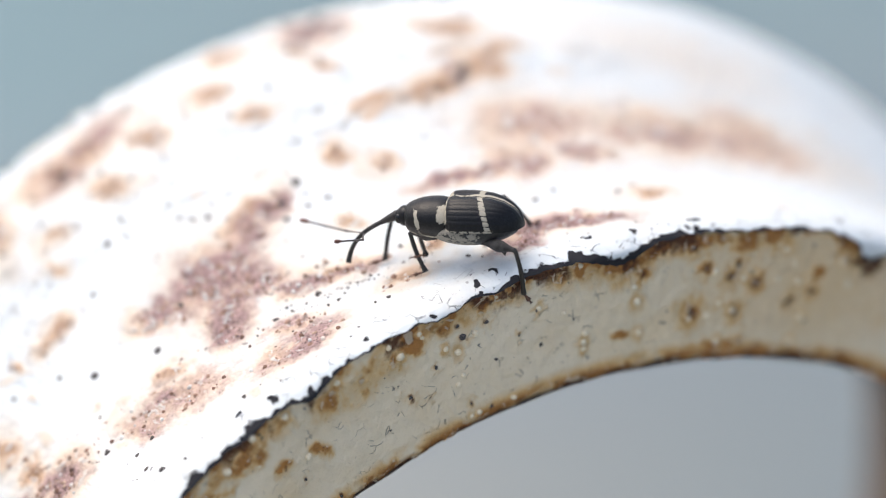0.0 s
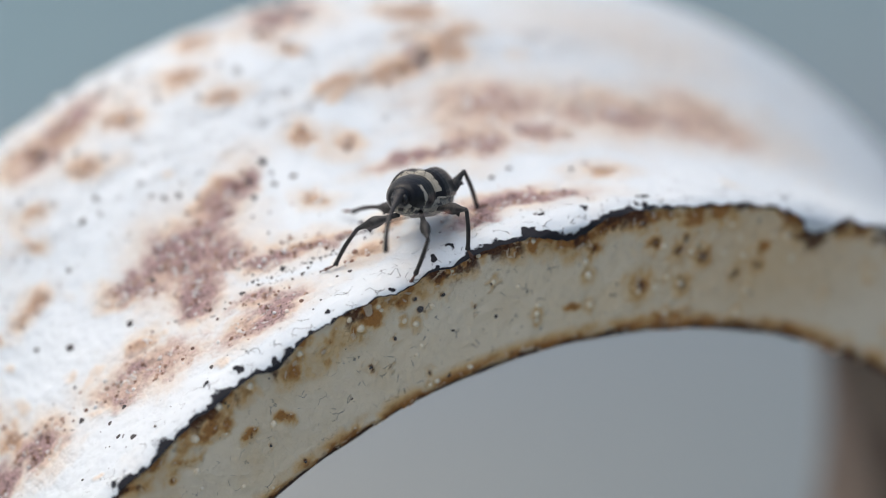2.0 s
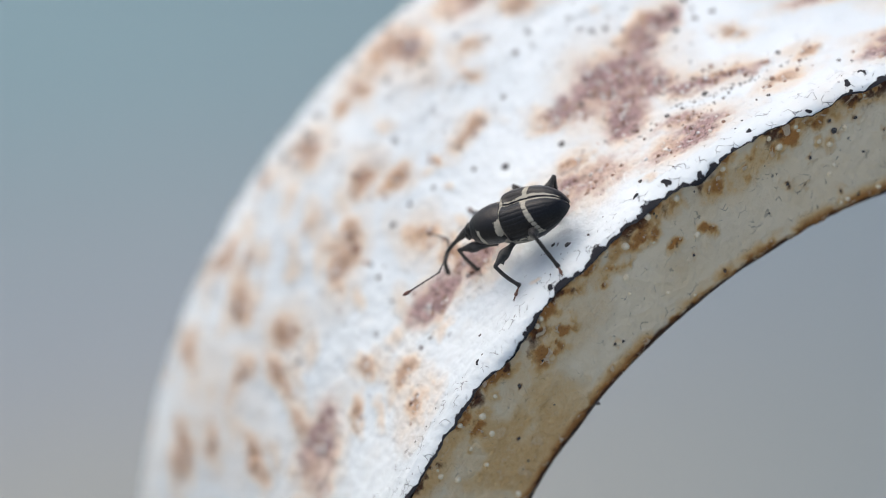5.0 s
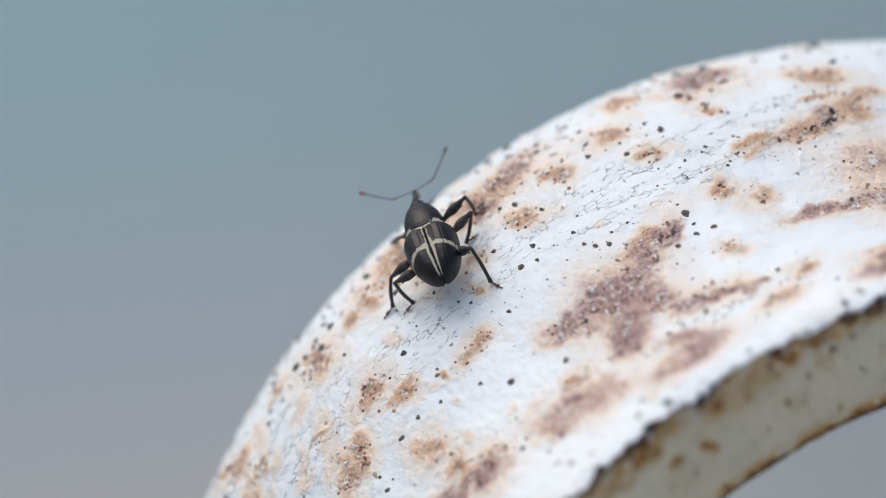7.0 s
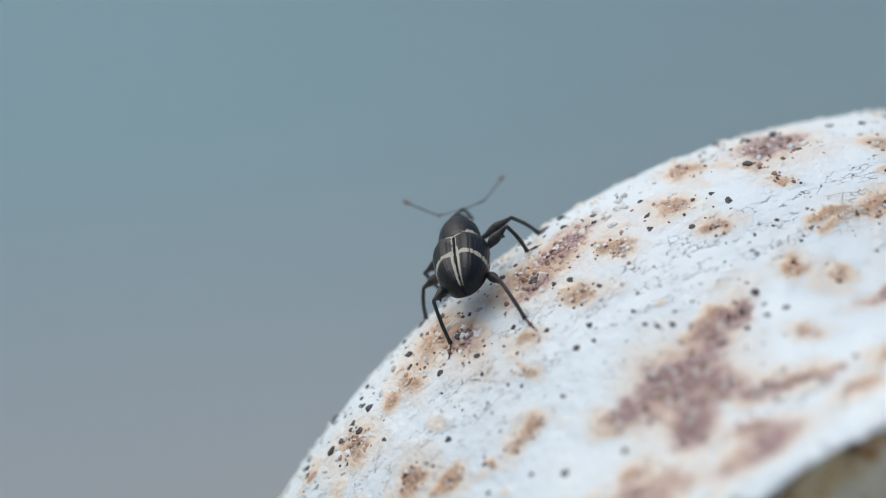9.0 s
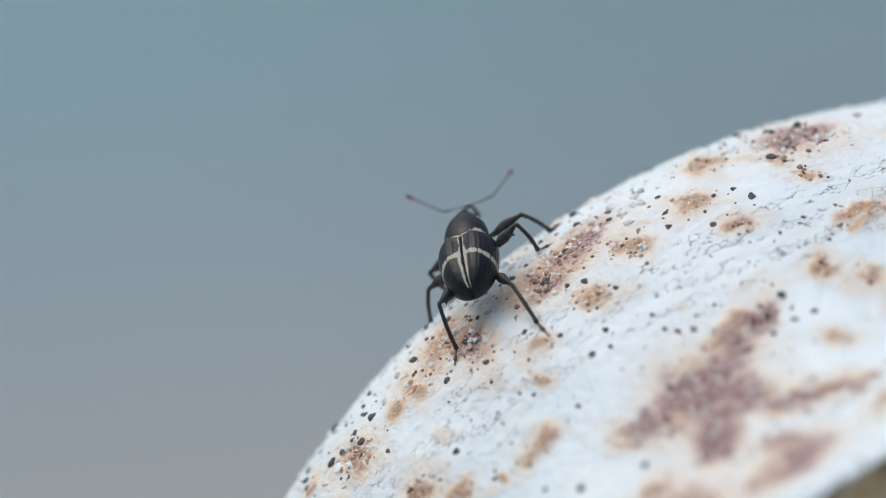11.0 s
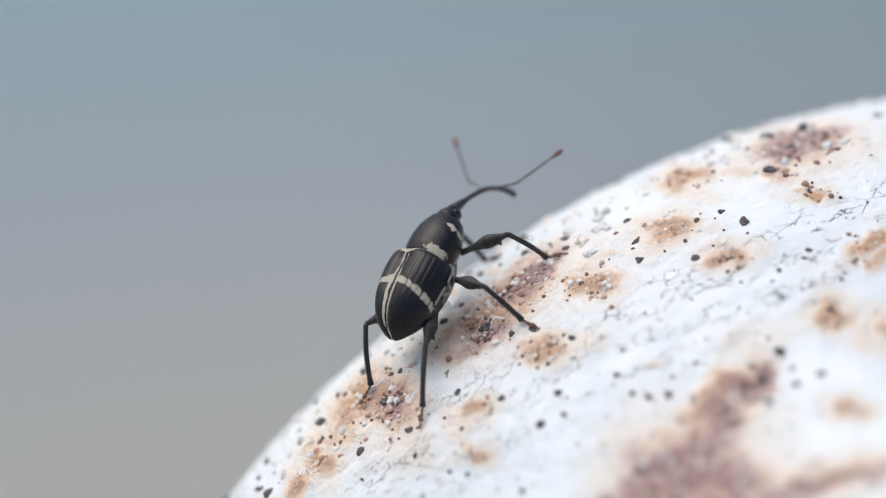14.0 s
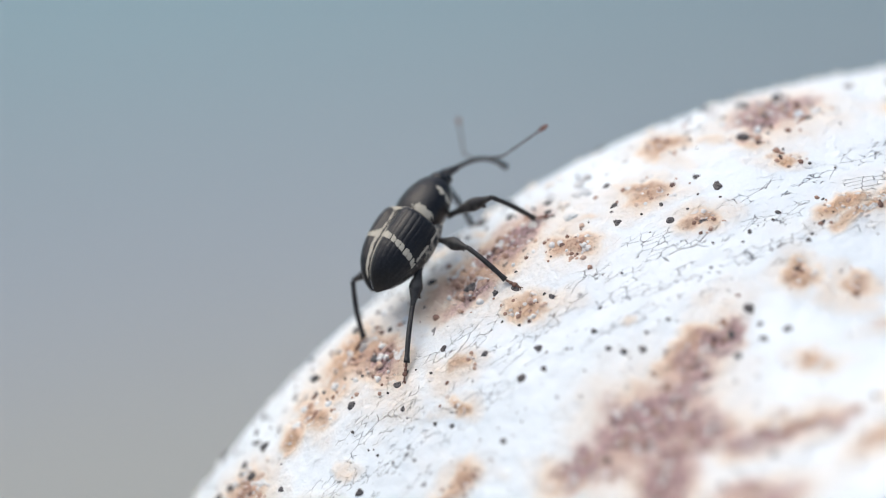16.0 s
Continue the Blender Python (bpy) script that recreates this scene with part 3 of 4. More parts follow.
def spot_pose(u, v, r, turn):
    p, n, e = on_ring(math.degrees(u / RIM), v)
    b = n.cross(e)
    x, y = e * math.cos(turn) + b * math.sin(turn), b * math.cos(turn) - e * math.sin(turn)
    m = (Matrix((x, y, n)).transposed() * (r * MM)).to_4x4()
    m.translation = p * MM
    return m


def stuck(me, ring, u, v, r, turn):
    ob = new(me.name.split(".")[0], me)
    ob.parent = ring
    ob.matrix_basis = spot_pose(u, v, r, turn)
    return ob


def build_ring():
    ring = tagged(new("pipe_ring"), "thick steel ring in chipped white paint with rust patches", "metal ring")
    th = arc_steps()
    # the band: from the torn paint edge round the rim and over the crown to the back
    prof = np.concatenate([np.linspace(-1, 0.55, 22)[:-1], np.arange(0.55, DEPTH, 0.075), [DEPTH]])
    U, Vp = np.meshgrid(th * RIM, prof)
    T, _ = np.meshgrid(th, prof)
    lip = paint_lip(U)
    low = -lip + 0.12
    V = np.where(Vp < 0.55, 0.55 + (Vp - 0.55) / 1.55 * (0.55 - low), Vp)
    # rounded rim: an easy turn from the band down onto the face
    run = np.clip(0.55 - V, 0, None)
    phi = np.minimum(run / 0.60, 1.42)
    R = np.where(V >= 0.55, ring_radius(np.maximum(V, 0)) - sag(U, V), ring_radius(0.55) - 0.42 * (1 - np.cos(phi)) - np.clip(run - 0.852, 0, None))
    Y = np.where(V >= 0.55, V, 0.55 - 0.74 * np.sin(phi))
    streak = layered(U * 0.45 + V * 0.25, V * 1.1, 0.8)
    bare = patches(U, V, [(a, b, c * 1.16, d * 1.18, e) for a, b, c, d, e in BARE_a + BARE_b + BARE_c], 0.6, 0.9) * (0.55 + 0.52 * smooth(streak, 0.30, 0.62))
    rust = np.maximum(patches(U, V, [(a, b, c * 1.12, d * 1.15, e) for a, b, c, d, e in RUST_a + RUST_b + RUST_c + RUST_d + RUST_e], 0.5, 0.9), 0.75 * patches(U, V, [(a, b, c * 1.35, d * 1.45, e) for a, b, c, d, e in BARE_a + BARE_b + BARE_c], 0.5, 1.0))
    # the solid heart of the largest patch
    bare = np.maximum(bare, 0.85 * patches(U, V, [(-10.7, 6.9, 1.7, 0.95, 32), (-11.1, 5.7, 0.95, 0.8, 0), (-10.1, 6.3, 0.8, 0.7, 0)], 0.35, 0.6))
    bare = bare * (1 - 0.35 * smooth(U, -4, 0) * smooth(V, 4.5, 6.0))
    rust = np.maximum(rust, 0.46 * patches(U, V, [(a, b, c * 1.9, d * 2.1, e) for a, b, c, d, e in BARE_a + BARE_b + BARE_c + RUST_a + RUST_b + RUST_c], 0.7, 1.3))
    rng = np.random.RandomState(5)
    # chips of bared primer near the torn edge
    scatter = [(rng.uniform(-42, 28), 1.0 * rng.uniform() ** 1.5 - 0.15, 0.035 + 0.10 * rng.uniform() ** 2) for _ in range(60)]
    faint = [(rng.uniform(-42, 28), rng.uniform(1, 20), rng.uniform(0.2, 0.7), rng.uniform(0.15, 0.4), rng.uniform(-90, 90)) for _ in range(80)]
    faint += [(rng.uniform(-44, -20), rng.uniform(3, 19), rng.uniform(0.4, 1.3), rng.uniform(0.3, 0.6), rng.uniform(20, 80)) for _ in range(100)]
    rust = np.maximum(rust, 0.52 * patches(U, V, faint, 0.3, 0.6))
    # wide faint washes of rust water
    rust = np.maximum(rust, 0.34 * patches(U, V, WASH, 0.9, 2.5))
    spot = dots(U, V, [(r[0], r[1], r[2] * 0.7) for r in SPOT_b + SPOT_c if r[1] < 0.7] + scatter + TEAR, 0.09)
    # dark primer bared along the torn edge
    edge = V - low
    width = 0.07 + 0.32 * wave_noise(U, U * 0 + 30, 0.8) ** 2 + 0.20 * (wave_noise(U, V, 0.22) - 0.45) + 0.10 * (wave_noise(U, V, 0.09) - 0.5)
    width = width * (1 - 0.6 * smooth(U, -9.0, -8.0) * (1 - smooth(U, -4.4, -3.4)))
    width = np.maximum(width * (0.45 + 0.55 * smooth(U, -20, -15)), 0.045)
    spot = np.maximum(spot, np.clip(1 - edge / (2 * width), 0, 1) * (V < 0.6))
    relief = 0.05 * (layered(U, V, 2.5) - 0.5) - 0.03 * bare + 0.09 * bare * (layered(U, V, 0.26) - 0.5) * 2 + 0.05 * spot * (Vp > 0.3)
    relief += 0.20 * rust * (layered(U, V, 0.22) - 0.45) + 0.09 * (layered(U, V, 0.55) - 0.5) + 0.03 * (wave_noise(U, V, 0.17) - 0.5)
    Rr = R + relief * np.cos(phi)
    Yy = Y - relief * np.sin(phi)
    P = np.stack([Rr * np.sin(T), Yy, Rr * np.cos(T)], -1) * MM
    grid_ob("painted_band", P, M_BAND, ring, marks={"bare": bare, "rust": rust, "spot": spot, "arc": U, "deep": V, "crazed": patches(U, V, CRAZED, 0.8, 2.0)}, close_m=True)
    # the cut face
    rr = np.concatenate([np.arange(BORE - 0.05, RIM - 0.30, 0.085), [RIM - 0.30]])
    U, Rg = np.meshgrid(th * RIM, rr)
    T, _ = np.meshgrid(th, rr)
    V = Rg - RIM
    wob = 0.12 * (wave_noise(U, U * 0 + 50, 1.6) - 0.5) + 0.08 * (wave_noise(U, U * 0 + 60, 0.4) - 0.5)
    crumbs = 0.30 + 0.80 * smooth(layered(U + 33, V, 0.34), 0.38, 0.64)
    frust = patches(U, V, FACE_RUST_a + FACE_RUST_b, 0.35, 0.6) * (0.22 + 0.78 * crumbs) * 1.15
    lipf = paint_lip(U)
    frust = np.maximum(frust, 1.2 * (1 - smooth(-V - lipf, 0.15, 1.45)) * smooth(layered(U, V, 0.9), 0.24, 0.54) * (0.35 + 0.65 * crumbs))
    frust = np.maximum(frust, 0.14 * smooth(layered(U + 9, V + 40, 1.6), 0.42, 0.72))
    # faint rust washes, with the right-hand shade tinted into the same mask
    frust = np.maximum(frust, 0.36 * patches(U, V, FACE_WASH_SHADE, 0.6, 1.8))
    frust = np.maximum(frust, 0.62 * (1 - smooth(U, -22, -15)) * smooth(layered(U + 21, V + 7, 1.3), 0.25, 0.65))
    frust = np.maximum(frust, 1.1 * (1 - smooth(Rg - BORE, 0.10, 0.95)) * smooth(layered(U + 90, V, 1.1), 0.20, 0.5))
    fbare = 0.95 * (1 - smooth(Rg - BORE, 0.04, 0.42)) * (0.45 + 0.55 * smooth(layered(U + 70, V, 0.8), 0.35, 0.6))
    # grains of dark crust in the rust under the lip and round the pocks
    crust = smooth(layered(U + 50, V, 0.42), 0.46, 0.60) * smooth(layered(U + 120, V * 0.4, 1.5), 0.36, 0.58)
    fbare = np.maximum(fbare, 0.95 * (1 - smooth(-V - lipf, 0.20, 1.15)) * crust)
    fbare = np.maximum(fbare, dots(U, V, [(a, b, c * (1.1 if a > -1 else 0.6)) for a, b, c in FACE_SPOT_a], 0.07))
    frust = np.maximum(frust, (0.45 + 0.6 * smooth(U, -6, 1)) * dots(U, V, [(a, b, c * (2.6 if a > -1 else 1.5)) for a, b, c in FACE_SPOT_a], 0.2))
    rings = [(rng.uniform(-40, 26), -0.45 - 3.8 * rng.uniform() ** 1.5, rng.uniform(0.06, 0.12)) for _ in range(80)]
    frust = np.maximum(frust, 0.9 * dots(U, V, [(a, b, c * 2.1) for a, b, c in rings], 0.09))
    frust = frust * (1 - 0.8 * dots(U, V, [(a, b, c * 0.9) for a, b, c in rings], 0.02))
    rel = 0.08 * (layered(U, V, 1.2) - 0.5) + 0.09 * (layered(U, V, 0.38) - 0.5) + 0.03 * (wave_noise(U, V, 0.18) - 0.5) + 0.07 * frust * (layered(U, V, 0.2) - 0.4)
    rnd = np.clip(1 - (Rg - BORE) / 0.35, 0, 1)
    Y = -rel + 0.22 * rnd ** 2
    Rg = Rg + wob * np.clip(1 - (Rg - BORE) / 0.8, 0, 1)
    P = np.stack([Rg * np.sin(T), Y, Rg * np.cos(T)], -1) * MM
    grid_ob("cut_face", P, M_FACE, ring, "shaded cream end face with orange rust along both edges", marks={"bare": fbare, "rust": frust, "spot": 0 * U}, close_m=True)
    # the bore
    yy = np.linspace(0.15, DEPTH, 40)
    tb = np.radians(np.arange(0, 360, 1.5))
    T, Yb = np.meshgrid(tb, yy)
    flare = np.clip((Yb - 12.0) / (DEPTH - 12.0), 0, 1)
    Rb = BORE - 0.05 + 2.9 * flare ** 0.8 + 0.12 * (layered(T * BORE, Yb, 1.5) - 0.5)
    P = np.stack([Rb * np.sin(T), Yb, Rb * np.cos(T)], -1) * MM
    grid_ob("bore", P, M_BORE, ring, "brown rusted inner wall", close_m=True, flip=True)
    # the stem that carries it
    z0, z1 = GROUND_Z, -23.2 * MM
    prof = [(0.0, z0), (10.5, z0), (10.5, z0 + 0.004), (10.0, z0 + 0.006), (10.0, z1 - 0.004), (11.0, z1 - 0.002), (11.4, z1 + 0.001), (0.0, z1 + 0.001)]
    ang = np.linspace(0, 2 * math.pi, 49)[:-1]
    P = np.array([[(r * MM * math.cos(a), 11 * MM + r * MM * math.sin(a), z) for a in ang] for r, z in prof])
    stem = grid_ob("stem", P, plain("stem_paint", (0.72, 0.73, 0.74), (0.55, 0.40, 0.28), 60, 0.6), ring, close_m=True)
    # blisters under the cream paint, grains of rust on the white
    domes = [lump_mesh("paint_blister", k, M_BLISTER, 0.80, 0.10) for k in range(3)]
    for cu, cv, r in rings + [(rng.uniform(-40, 26), -0.45 - 3.8 * rng.uniform() ** 1.6, rng.uniform(0.04, 0.11)) for _ in range(60)]:
        stuck(domes[rng.randint(3)], ring, cu, cv, r * 1.25, rng.uniform(0, 6.28))
    grains = [lump_mesh("rust_grain", 10 + k, M_GRAIN, 0.34, 0.55) for k in range(5)]
    for cu, cv, r in SPOT_a + SPOT_b + SPOT_c + SPOT_d + FACE_SPOT_a:
        if -0.5 < cv < 0.7:
            continue
        stuck(grains[rng.randint(5)], ring, cu, cv, r * (rng.uniform(0.65, 0.95) if cv > 0 else rng.uniform(0.45, 0.7)), rng.uniform(0, 6.28))
    # small grit, too fine to count
    V, F = [], []
    for _ in range(480):
        face = rng.uniform() < 0.10
        cu, cv = rng.uniform(-42, 28), (rng.uniform(-4.5, -0.5) if face else rng.uniform(0.6, 19.5))
        if not face and rng.uniform() < 0.4:
            cu, cv = rng.uniform(-20, -3), rng.uniform(9, 19)
        elif not face and rng.uniform() < 0.2:
            cv = 0.6 + rng.uniform() ** 2 * 1.5
        m, r = spot_pose(cu, cv, rng.uniform(0.02, 0.06), rng.uniform(0, 6.28)), 1
        k = len(V)
        me = grains[rng.randint(5)]
        V += [m @ v.co for v in me.vertices]
        F += [tuple(i + k for i in p.vertices) for p in me.polygons]
    # a dark streak of flaked primer along the band
    for _ in range(120):
        cu = rng.normal() * 1.3 - 8.4
        m = spot_pose(cu, 3.75 + 0.02 * (cu + 8) ** 2 + rng.normal() * 0.30 - 0.35 * wave_noise(np.array(cu), np.array(4.0), 1.2), 0.012 + 0.045 * rng.uniform() ** 2, rng.uniform(0, 6.28))
        k = len(V)
        me = grains[rng.randint(5)]
        V += [m @ v.co for v in me.vertices]
        F += [tuple(i + k for i in p.vertices) for p in me.polygons]
    tagged(mesh_ob("grit", V, F, M_GRIT, ring), kind="stuff")
    # lifted flakes of paint where the crown has weathered most
    flakes = [lump_mesh("paint_flake", 50 + k, M_FLAKE, 0.5, 0.9) for k in range(4)]
    V, F = [], []
    for _ in range(950):
        cu, cv = rng.uniform(-30, 4), 14.2 + 5.0 * rng.uniform() ** 0.8
        if wave_noise(np.array(cu), np.array(cv), 1.6) < 0.35:
            continue
        m = spot_pose(cu, cv, 0.045 + 0.15 * rng.uniform() ** 2.2, rng.uniform(0, 6.28))
        k = len(V)
        me = flakes[rng.randint(4)] if rng.uniform() < 0.8 else grains[rng.randint(5)]
        V += [m @ v.co for v in me.vertices]
        F += [tuple(i + k for i in p.vertices) for p in me.polygons]
    # crumbs of paint and primer round the larger grains
    for cu, cv, r in [g for g in SPOT_d if g[1] > 11.5]:
        for _ in range(7):
            m = spot_pose(cu + rng.normal() * r * 1.5, min(cv + rng.normal() * r * 1.0, 19.4), 0.03 + 0.09 * rng.uniform() ** 1.5, rng.uniform(0, 6.28))
            k = len(V)
            me = flakes[rng.randint(4)]
            V += [m @ v.co for v in me.vertices]
            F += [tuple(i + k for i in p.vertices) for p in me.polygons]
    tagged(mesh_ob("paint_flake", V, F, M_FLAKE, ring, smooth=False), kind="stuff")
    # scales of rust and curled paint standing in the patches
    V, F = [], []
    pebbles = [lump_mesh("rust_pebble", 30 + k, M_CRUST, 0.6, 0.45) for k in range(4)]
    for cu, cv, a, b, turn in BARE_a + BARE_b + BARE_c + RUST_a + RUST_b + RUST_c + RUST_d + RUST_e:
        c, k2 = math.cos(radians(turn)), math.sin(radians(turn))
        for _ in range(int(10 + 24 * a * b)):
            x, y = rng.normal() * a * 0.55, rng.normal() * b * 0.55
            u, v = cu + x * c - y * k2, cv + x * k2 + y * c
            if v < 0.7 or v > 19.5:
                continue
            m = spot_pose(u, v, (0.025 + 0.065 * rng.uniform() ** 1.6) * (1 + 0.18 * float(smooth(np.array(v), 10.5, 13.5))), rng.uniform(0, 6.28))
            k = len(V)
            me = pebbles[rng.randint(4)]
            V += [m @ v.co for v in me.vertices]
            F += [tuple(i + k for i in p.vertices) for p in me.polygons]
    tagged(mesh_ob("rust_scale", V, F, M_CRUST, ring, smooth=False), kind="stuff")
    return ring


def build_ground():
    bm = bmesh.new()
    n, half = 24, 900.0
    pts = [math.copysign((abs(i) / (n / 2)) ** 3, i) * half for i in range(-n // 2, n // 2 + 1)]
    vs = [[bm.verts.new((x, y, 0)) for x in pts] for y in pts]
    for j in range(n):
        for i in range(n):
            bm.faces.new((vs[j][i], vs[j][i + 1], vs[j + 1][i + 1], vs[j + 1][i]))
    me = bpy.data.meshes.new("ground")
    bm.to_mesh(me)
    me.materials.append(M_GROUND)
    ob = tagged(new("ground", me), "plain blue-grey ground far below the ring", "ground", kind="structure")
    ob.location = (0, 0, GROUND_Z)
    return ob


# ---- the weevil, in millimetres: x forward, y to its left, z up, origin at the middle of the body ----
def tube(points, radii, sides=14, squash=1.0, caps=True):
    """Vertices and quads of a smooth tube along points."""
    pts = [Vector(p) for p in points]
    V, F = [], []
    up = Vector((0, 0, 1))
    for i, p in enumerate(pts):
        d = (pts[min(i + 1, len(pts) - 1)] - pts[max(i - 1, 0)]).normalized()
        s = d.cross(up)
        s = s.normalized() if s.length > 1e-4 else Vector((0, 1, 0))
        w = s.cross(d).normalized()
        for k in range(sides):
            a = 2 * math.pi * k / sides
            V.append((p + s * math.cos(a) * radii[i] + w * math.sin(a) * radii[i] * squash) * MM)
    n = len(pts)
    for i in range(n - 1):
        for k in range(sides):
            F.append((i * sides + k, i * sides + (k + 1) % sides, (i + 1) * sides + (k + 1) % sides, (i + 1) * sides + k))
    if caps:
        F.append(tuple(range(sides))[::-1])
        F.append(tuple((n - 1) * sides + k for k in range(sides)))
    return V, F


def bezier(a, b, c, d, n):
    out = []
    for i in range(n):
        t = i / (n - 1)
        out.append(Vector(a) * (1 - t) ** 3 + Vector(b) * 3 * t * (1 - t) ** 2 + Vector(c) * 3 * t * t * (1 - t) + Vector(d) * t ** 3)
    return out


LEGS = {  # coxa, femur and tibia lengths
    "LF": ((1.06, 0.36, -0.42), 1.50, 1.40), "LM": ((0.25, 0.48, -0.42), 1.40, 1.28), "LH": ((-0.42, 0.47, -0.50), 1.40, 1.55),
    "RF": ((1.06, -0.36, -0.42), 1.50, 1.40), "RM": ((0.25, -0.48, -0.42), 1.40, 1.28), "RH": ((-0.42, -0.47, -0.50), 1.40, 1.55),
}


def build_weevil():
    weevil = tagged(new("weevil"), "small black weevil with cream bands and long curved snout", "beetle")
    # wing cases, one on each side of the seam
    for side, name in ((1, "wing_case"), (-1, "wing_case")):
        nx, na = 110, 100
        s = np.linspace(0, 1, nx)[:, None] * np.ones((1, na))
        a = np.linspace(0, 1, na)[None, :] * np.ones((nx, 1))
        x = 0.42 - 2.30 * s
        sw = s[:, 0]
        wide = np.interp(sw, [0, 0.02, 0.08, 0.18, 0.32, 0.5, 0.66, 0.8, 0.9, 0.97, 1], [0.50, 0.80, 0.96, 1.01, 1.0, 0.94, 0.84, 0.67, 0.48, 0.27, 0.05])
        tall = np.interp(sw, [0, 0.02, 0.08, 0.2, 0.4, 0.6, 0.75, 0.87, 0.95, 1], [0.60, 0.86, 0.97, 1.0, 1.0, 0.95, 0.85, 0.68, 0.46, 0.12])
        for _ in range(6):
            wide[1:-1] = (wide[:-2] + 2 * wide[1:-1] + wide[2:]) / 4
            tall[1:-1] = (tall[:-2] + 2 * tall[1:-1] + tall[2:]) / 4
        shape = wide[:, None] * np.ones((1, na))
        half = 0.98 * shape
        high = 0.85 * tall[:, None] * np.ones((1, na))
        phi = a * radians(102)
        y = half * np.sin(phi) ** 0.9
        valley = (0.19 * np.exp(-(a / 0.16) ** 2) + 0.03 * np.exp(-(a / 0.02) ** 2)) * (1 - 0.55 * s) * (0.35 + 0.65 * smooth(s, 0.02, 0.2))
        z = 0.02 + (high - valley) * np.cos(phi) * np.where(np.cos(phi) < 0, 0.75, 1.0) - 0.20 * s ** 2
        groove = np.abs(np.sin(a * math.pi * 9.5)) ** 0.35
        dent = 0.016 * (1 - groove) * np.clip(shape * 1.5 - 0.3, 0, 1)
        y, z = y * (1 - dent / 0.9) , z - dent * np.cos(phi)
        seam = 0.008
        P = np.stack([x, side * (y + seam), z * 1.05], -1) * MM
        broken = 0.36 + 0.64 * smooth(np.abs(np.sin(a * math.pi * 9.5)), 0.15, 0.6)
        broken = np.where(a < 0.22, 1.0, broken)
        band_c = 0.435 + 0.155 * np.sqrt(a * a + 0.01)
        pale = np.exp(-((s - band_c) / 0.040) ** 4) * broken * (a > 0.015)
        pale = np.maximum(pale, 0.95 * np.exp(-((a - 0.046) / 0.030) ** 2) * smooth(s, 0.40, 0.46) * (1 - smooth(s, 0.90, 0.97)))
        pale = np.maximum(pale, 0.78 * np.exp(-(a / (0.045 + 0.11 * np.exp(-((s - 0.44) / 0.07) ** 2) + 0.05 * np.exp(-(s / 0.12) ** 2))) ** 2) * (1 - smooth(s, 0.44, 0.5)) * (a > 0.012))
        pale = np.maximum(pale, 0.72 * (1 - smooth(s, 0.035 + 0.045 * np.exp(-(a / 0.2) ** 2), 0.06 + 0.06 * np.exp(-(a / 0.2) ** 2))) * (a < 0.8))
        pale = np.maximum(pale, 0.62 * smooth(a, 0.90, 0.97) * (1 - smooth(s, 0.5, 0.8)))
        grid_ob(name, P, M_SHELL, weevil, "grooved black wing case with a cream cross band", marks={"pale": pale}, flip=side < 0)
    # underside
    nx, na = 50, 40
    s = np.linspace(0, 1, nx)[:, None] * np.ones((1, na))
    a = np.linspace(0, 2 * math.pi, na + 1)[None, :-1] * np.ones((nx, 1))
    x = 0.95 - 2.6 * s
    sh = np.clip(np.sin(math.pi * (0.06 + 0.90 * s)), 0.0, 1) ** 0.55
    P = np.stack([x, 0.90 * sh * np.sin(a), -0.22 + 0.50 * sh * np.cos(a)], -1) * MM
    grid_ob("abdomen", P, M_BELLY, weevil, "grey scaled underside", marks={"pale": 0.22 + 0.38 * smooth(x, -0.75, -0.2)}, close_m=True)
    # pronotum
    nx, na = 60, 72
    s = np.linspace(0, 1, nx)[:, None] * np.ones((1, na))
    a = np.linspace(0, 2 * math.pi, na + 1)[None, :-1] * np.ones((nx, 1))
    x = 0.30 + 1.42 * s
    prof = np.interp(s[:, 0], [0, 0.06, 0.2, 0.4, 0.6, 0.75, 0.86, 0.93, 0.97, 1.0], [0.52, 0.60, 0.635, 0.635, 0.595, 0.53, 0.46, 0.40, 0.34, 0.02])
    for _ in range(3):
        prof[1:-1] = (prof[:-2] + 2 * prof[1:-1] + prof[2:]) / 4
    rad = prof[:, None] * np.ones((1, na))
    P = np.stack([x, rad * np.sin(a) * 1.15, 0.10 + 0.05 * s + rad * np.cos(a)], -1) * MM
    ang = np.abs(np.where(a > math.pi, a - 2 * math.pi, a))
    pale = 0.8 * np.exp(-((ang - 1.5) / 0.75) ** 4) * np.exp(-((s - 0.76 + 0.06 * ang) / 0.06) ** 2)
    pale = np.maximum(pale, (1 - smooth(s, 0.15, 0.28)) * np.exp(-((ang - 1.1) / 0.55) ** 2))
    pale = np.maximum(pale, 0.5 * (ang > 2.3))
    grid_ob("pronotum", P, M_SHELL, weevil, "finely pitted black thorax with cream side stripes", marks={"pale": pale}, close_m=True)
    # head and eyes
    nx, na = 24, 36
    s = np.linspace(0, 1, nx)[:, None] * np.ones((1, na))
    a = np.linspace(0, 2 * math.pi, na + 1)[None, :-1] * np.ones((nx, 1))
    sh = np.sqrt(np.clip(1 - (2 * s - 1) ** 2, 0, 1))
    sh = np.where(s < 0.5, np.sqrt(np.clip(1 - (2 * s - 1) ** 2, 0, 1)), 1 - 0.52 * smooth(s, 0.5, 1.0)) * np.where(s > 0.995, 0.3, 1.0)
    P = np.stack([1.42 + 0.63 * s, 0.29 * sh * np.sin(a), 0.20 - 0.02 * s + 0.31 * sh * np.cos(a)], -1) * MM
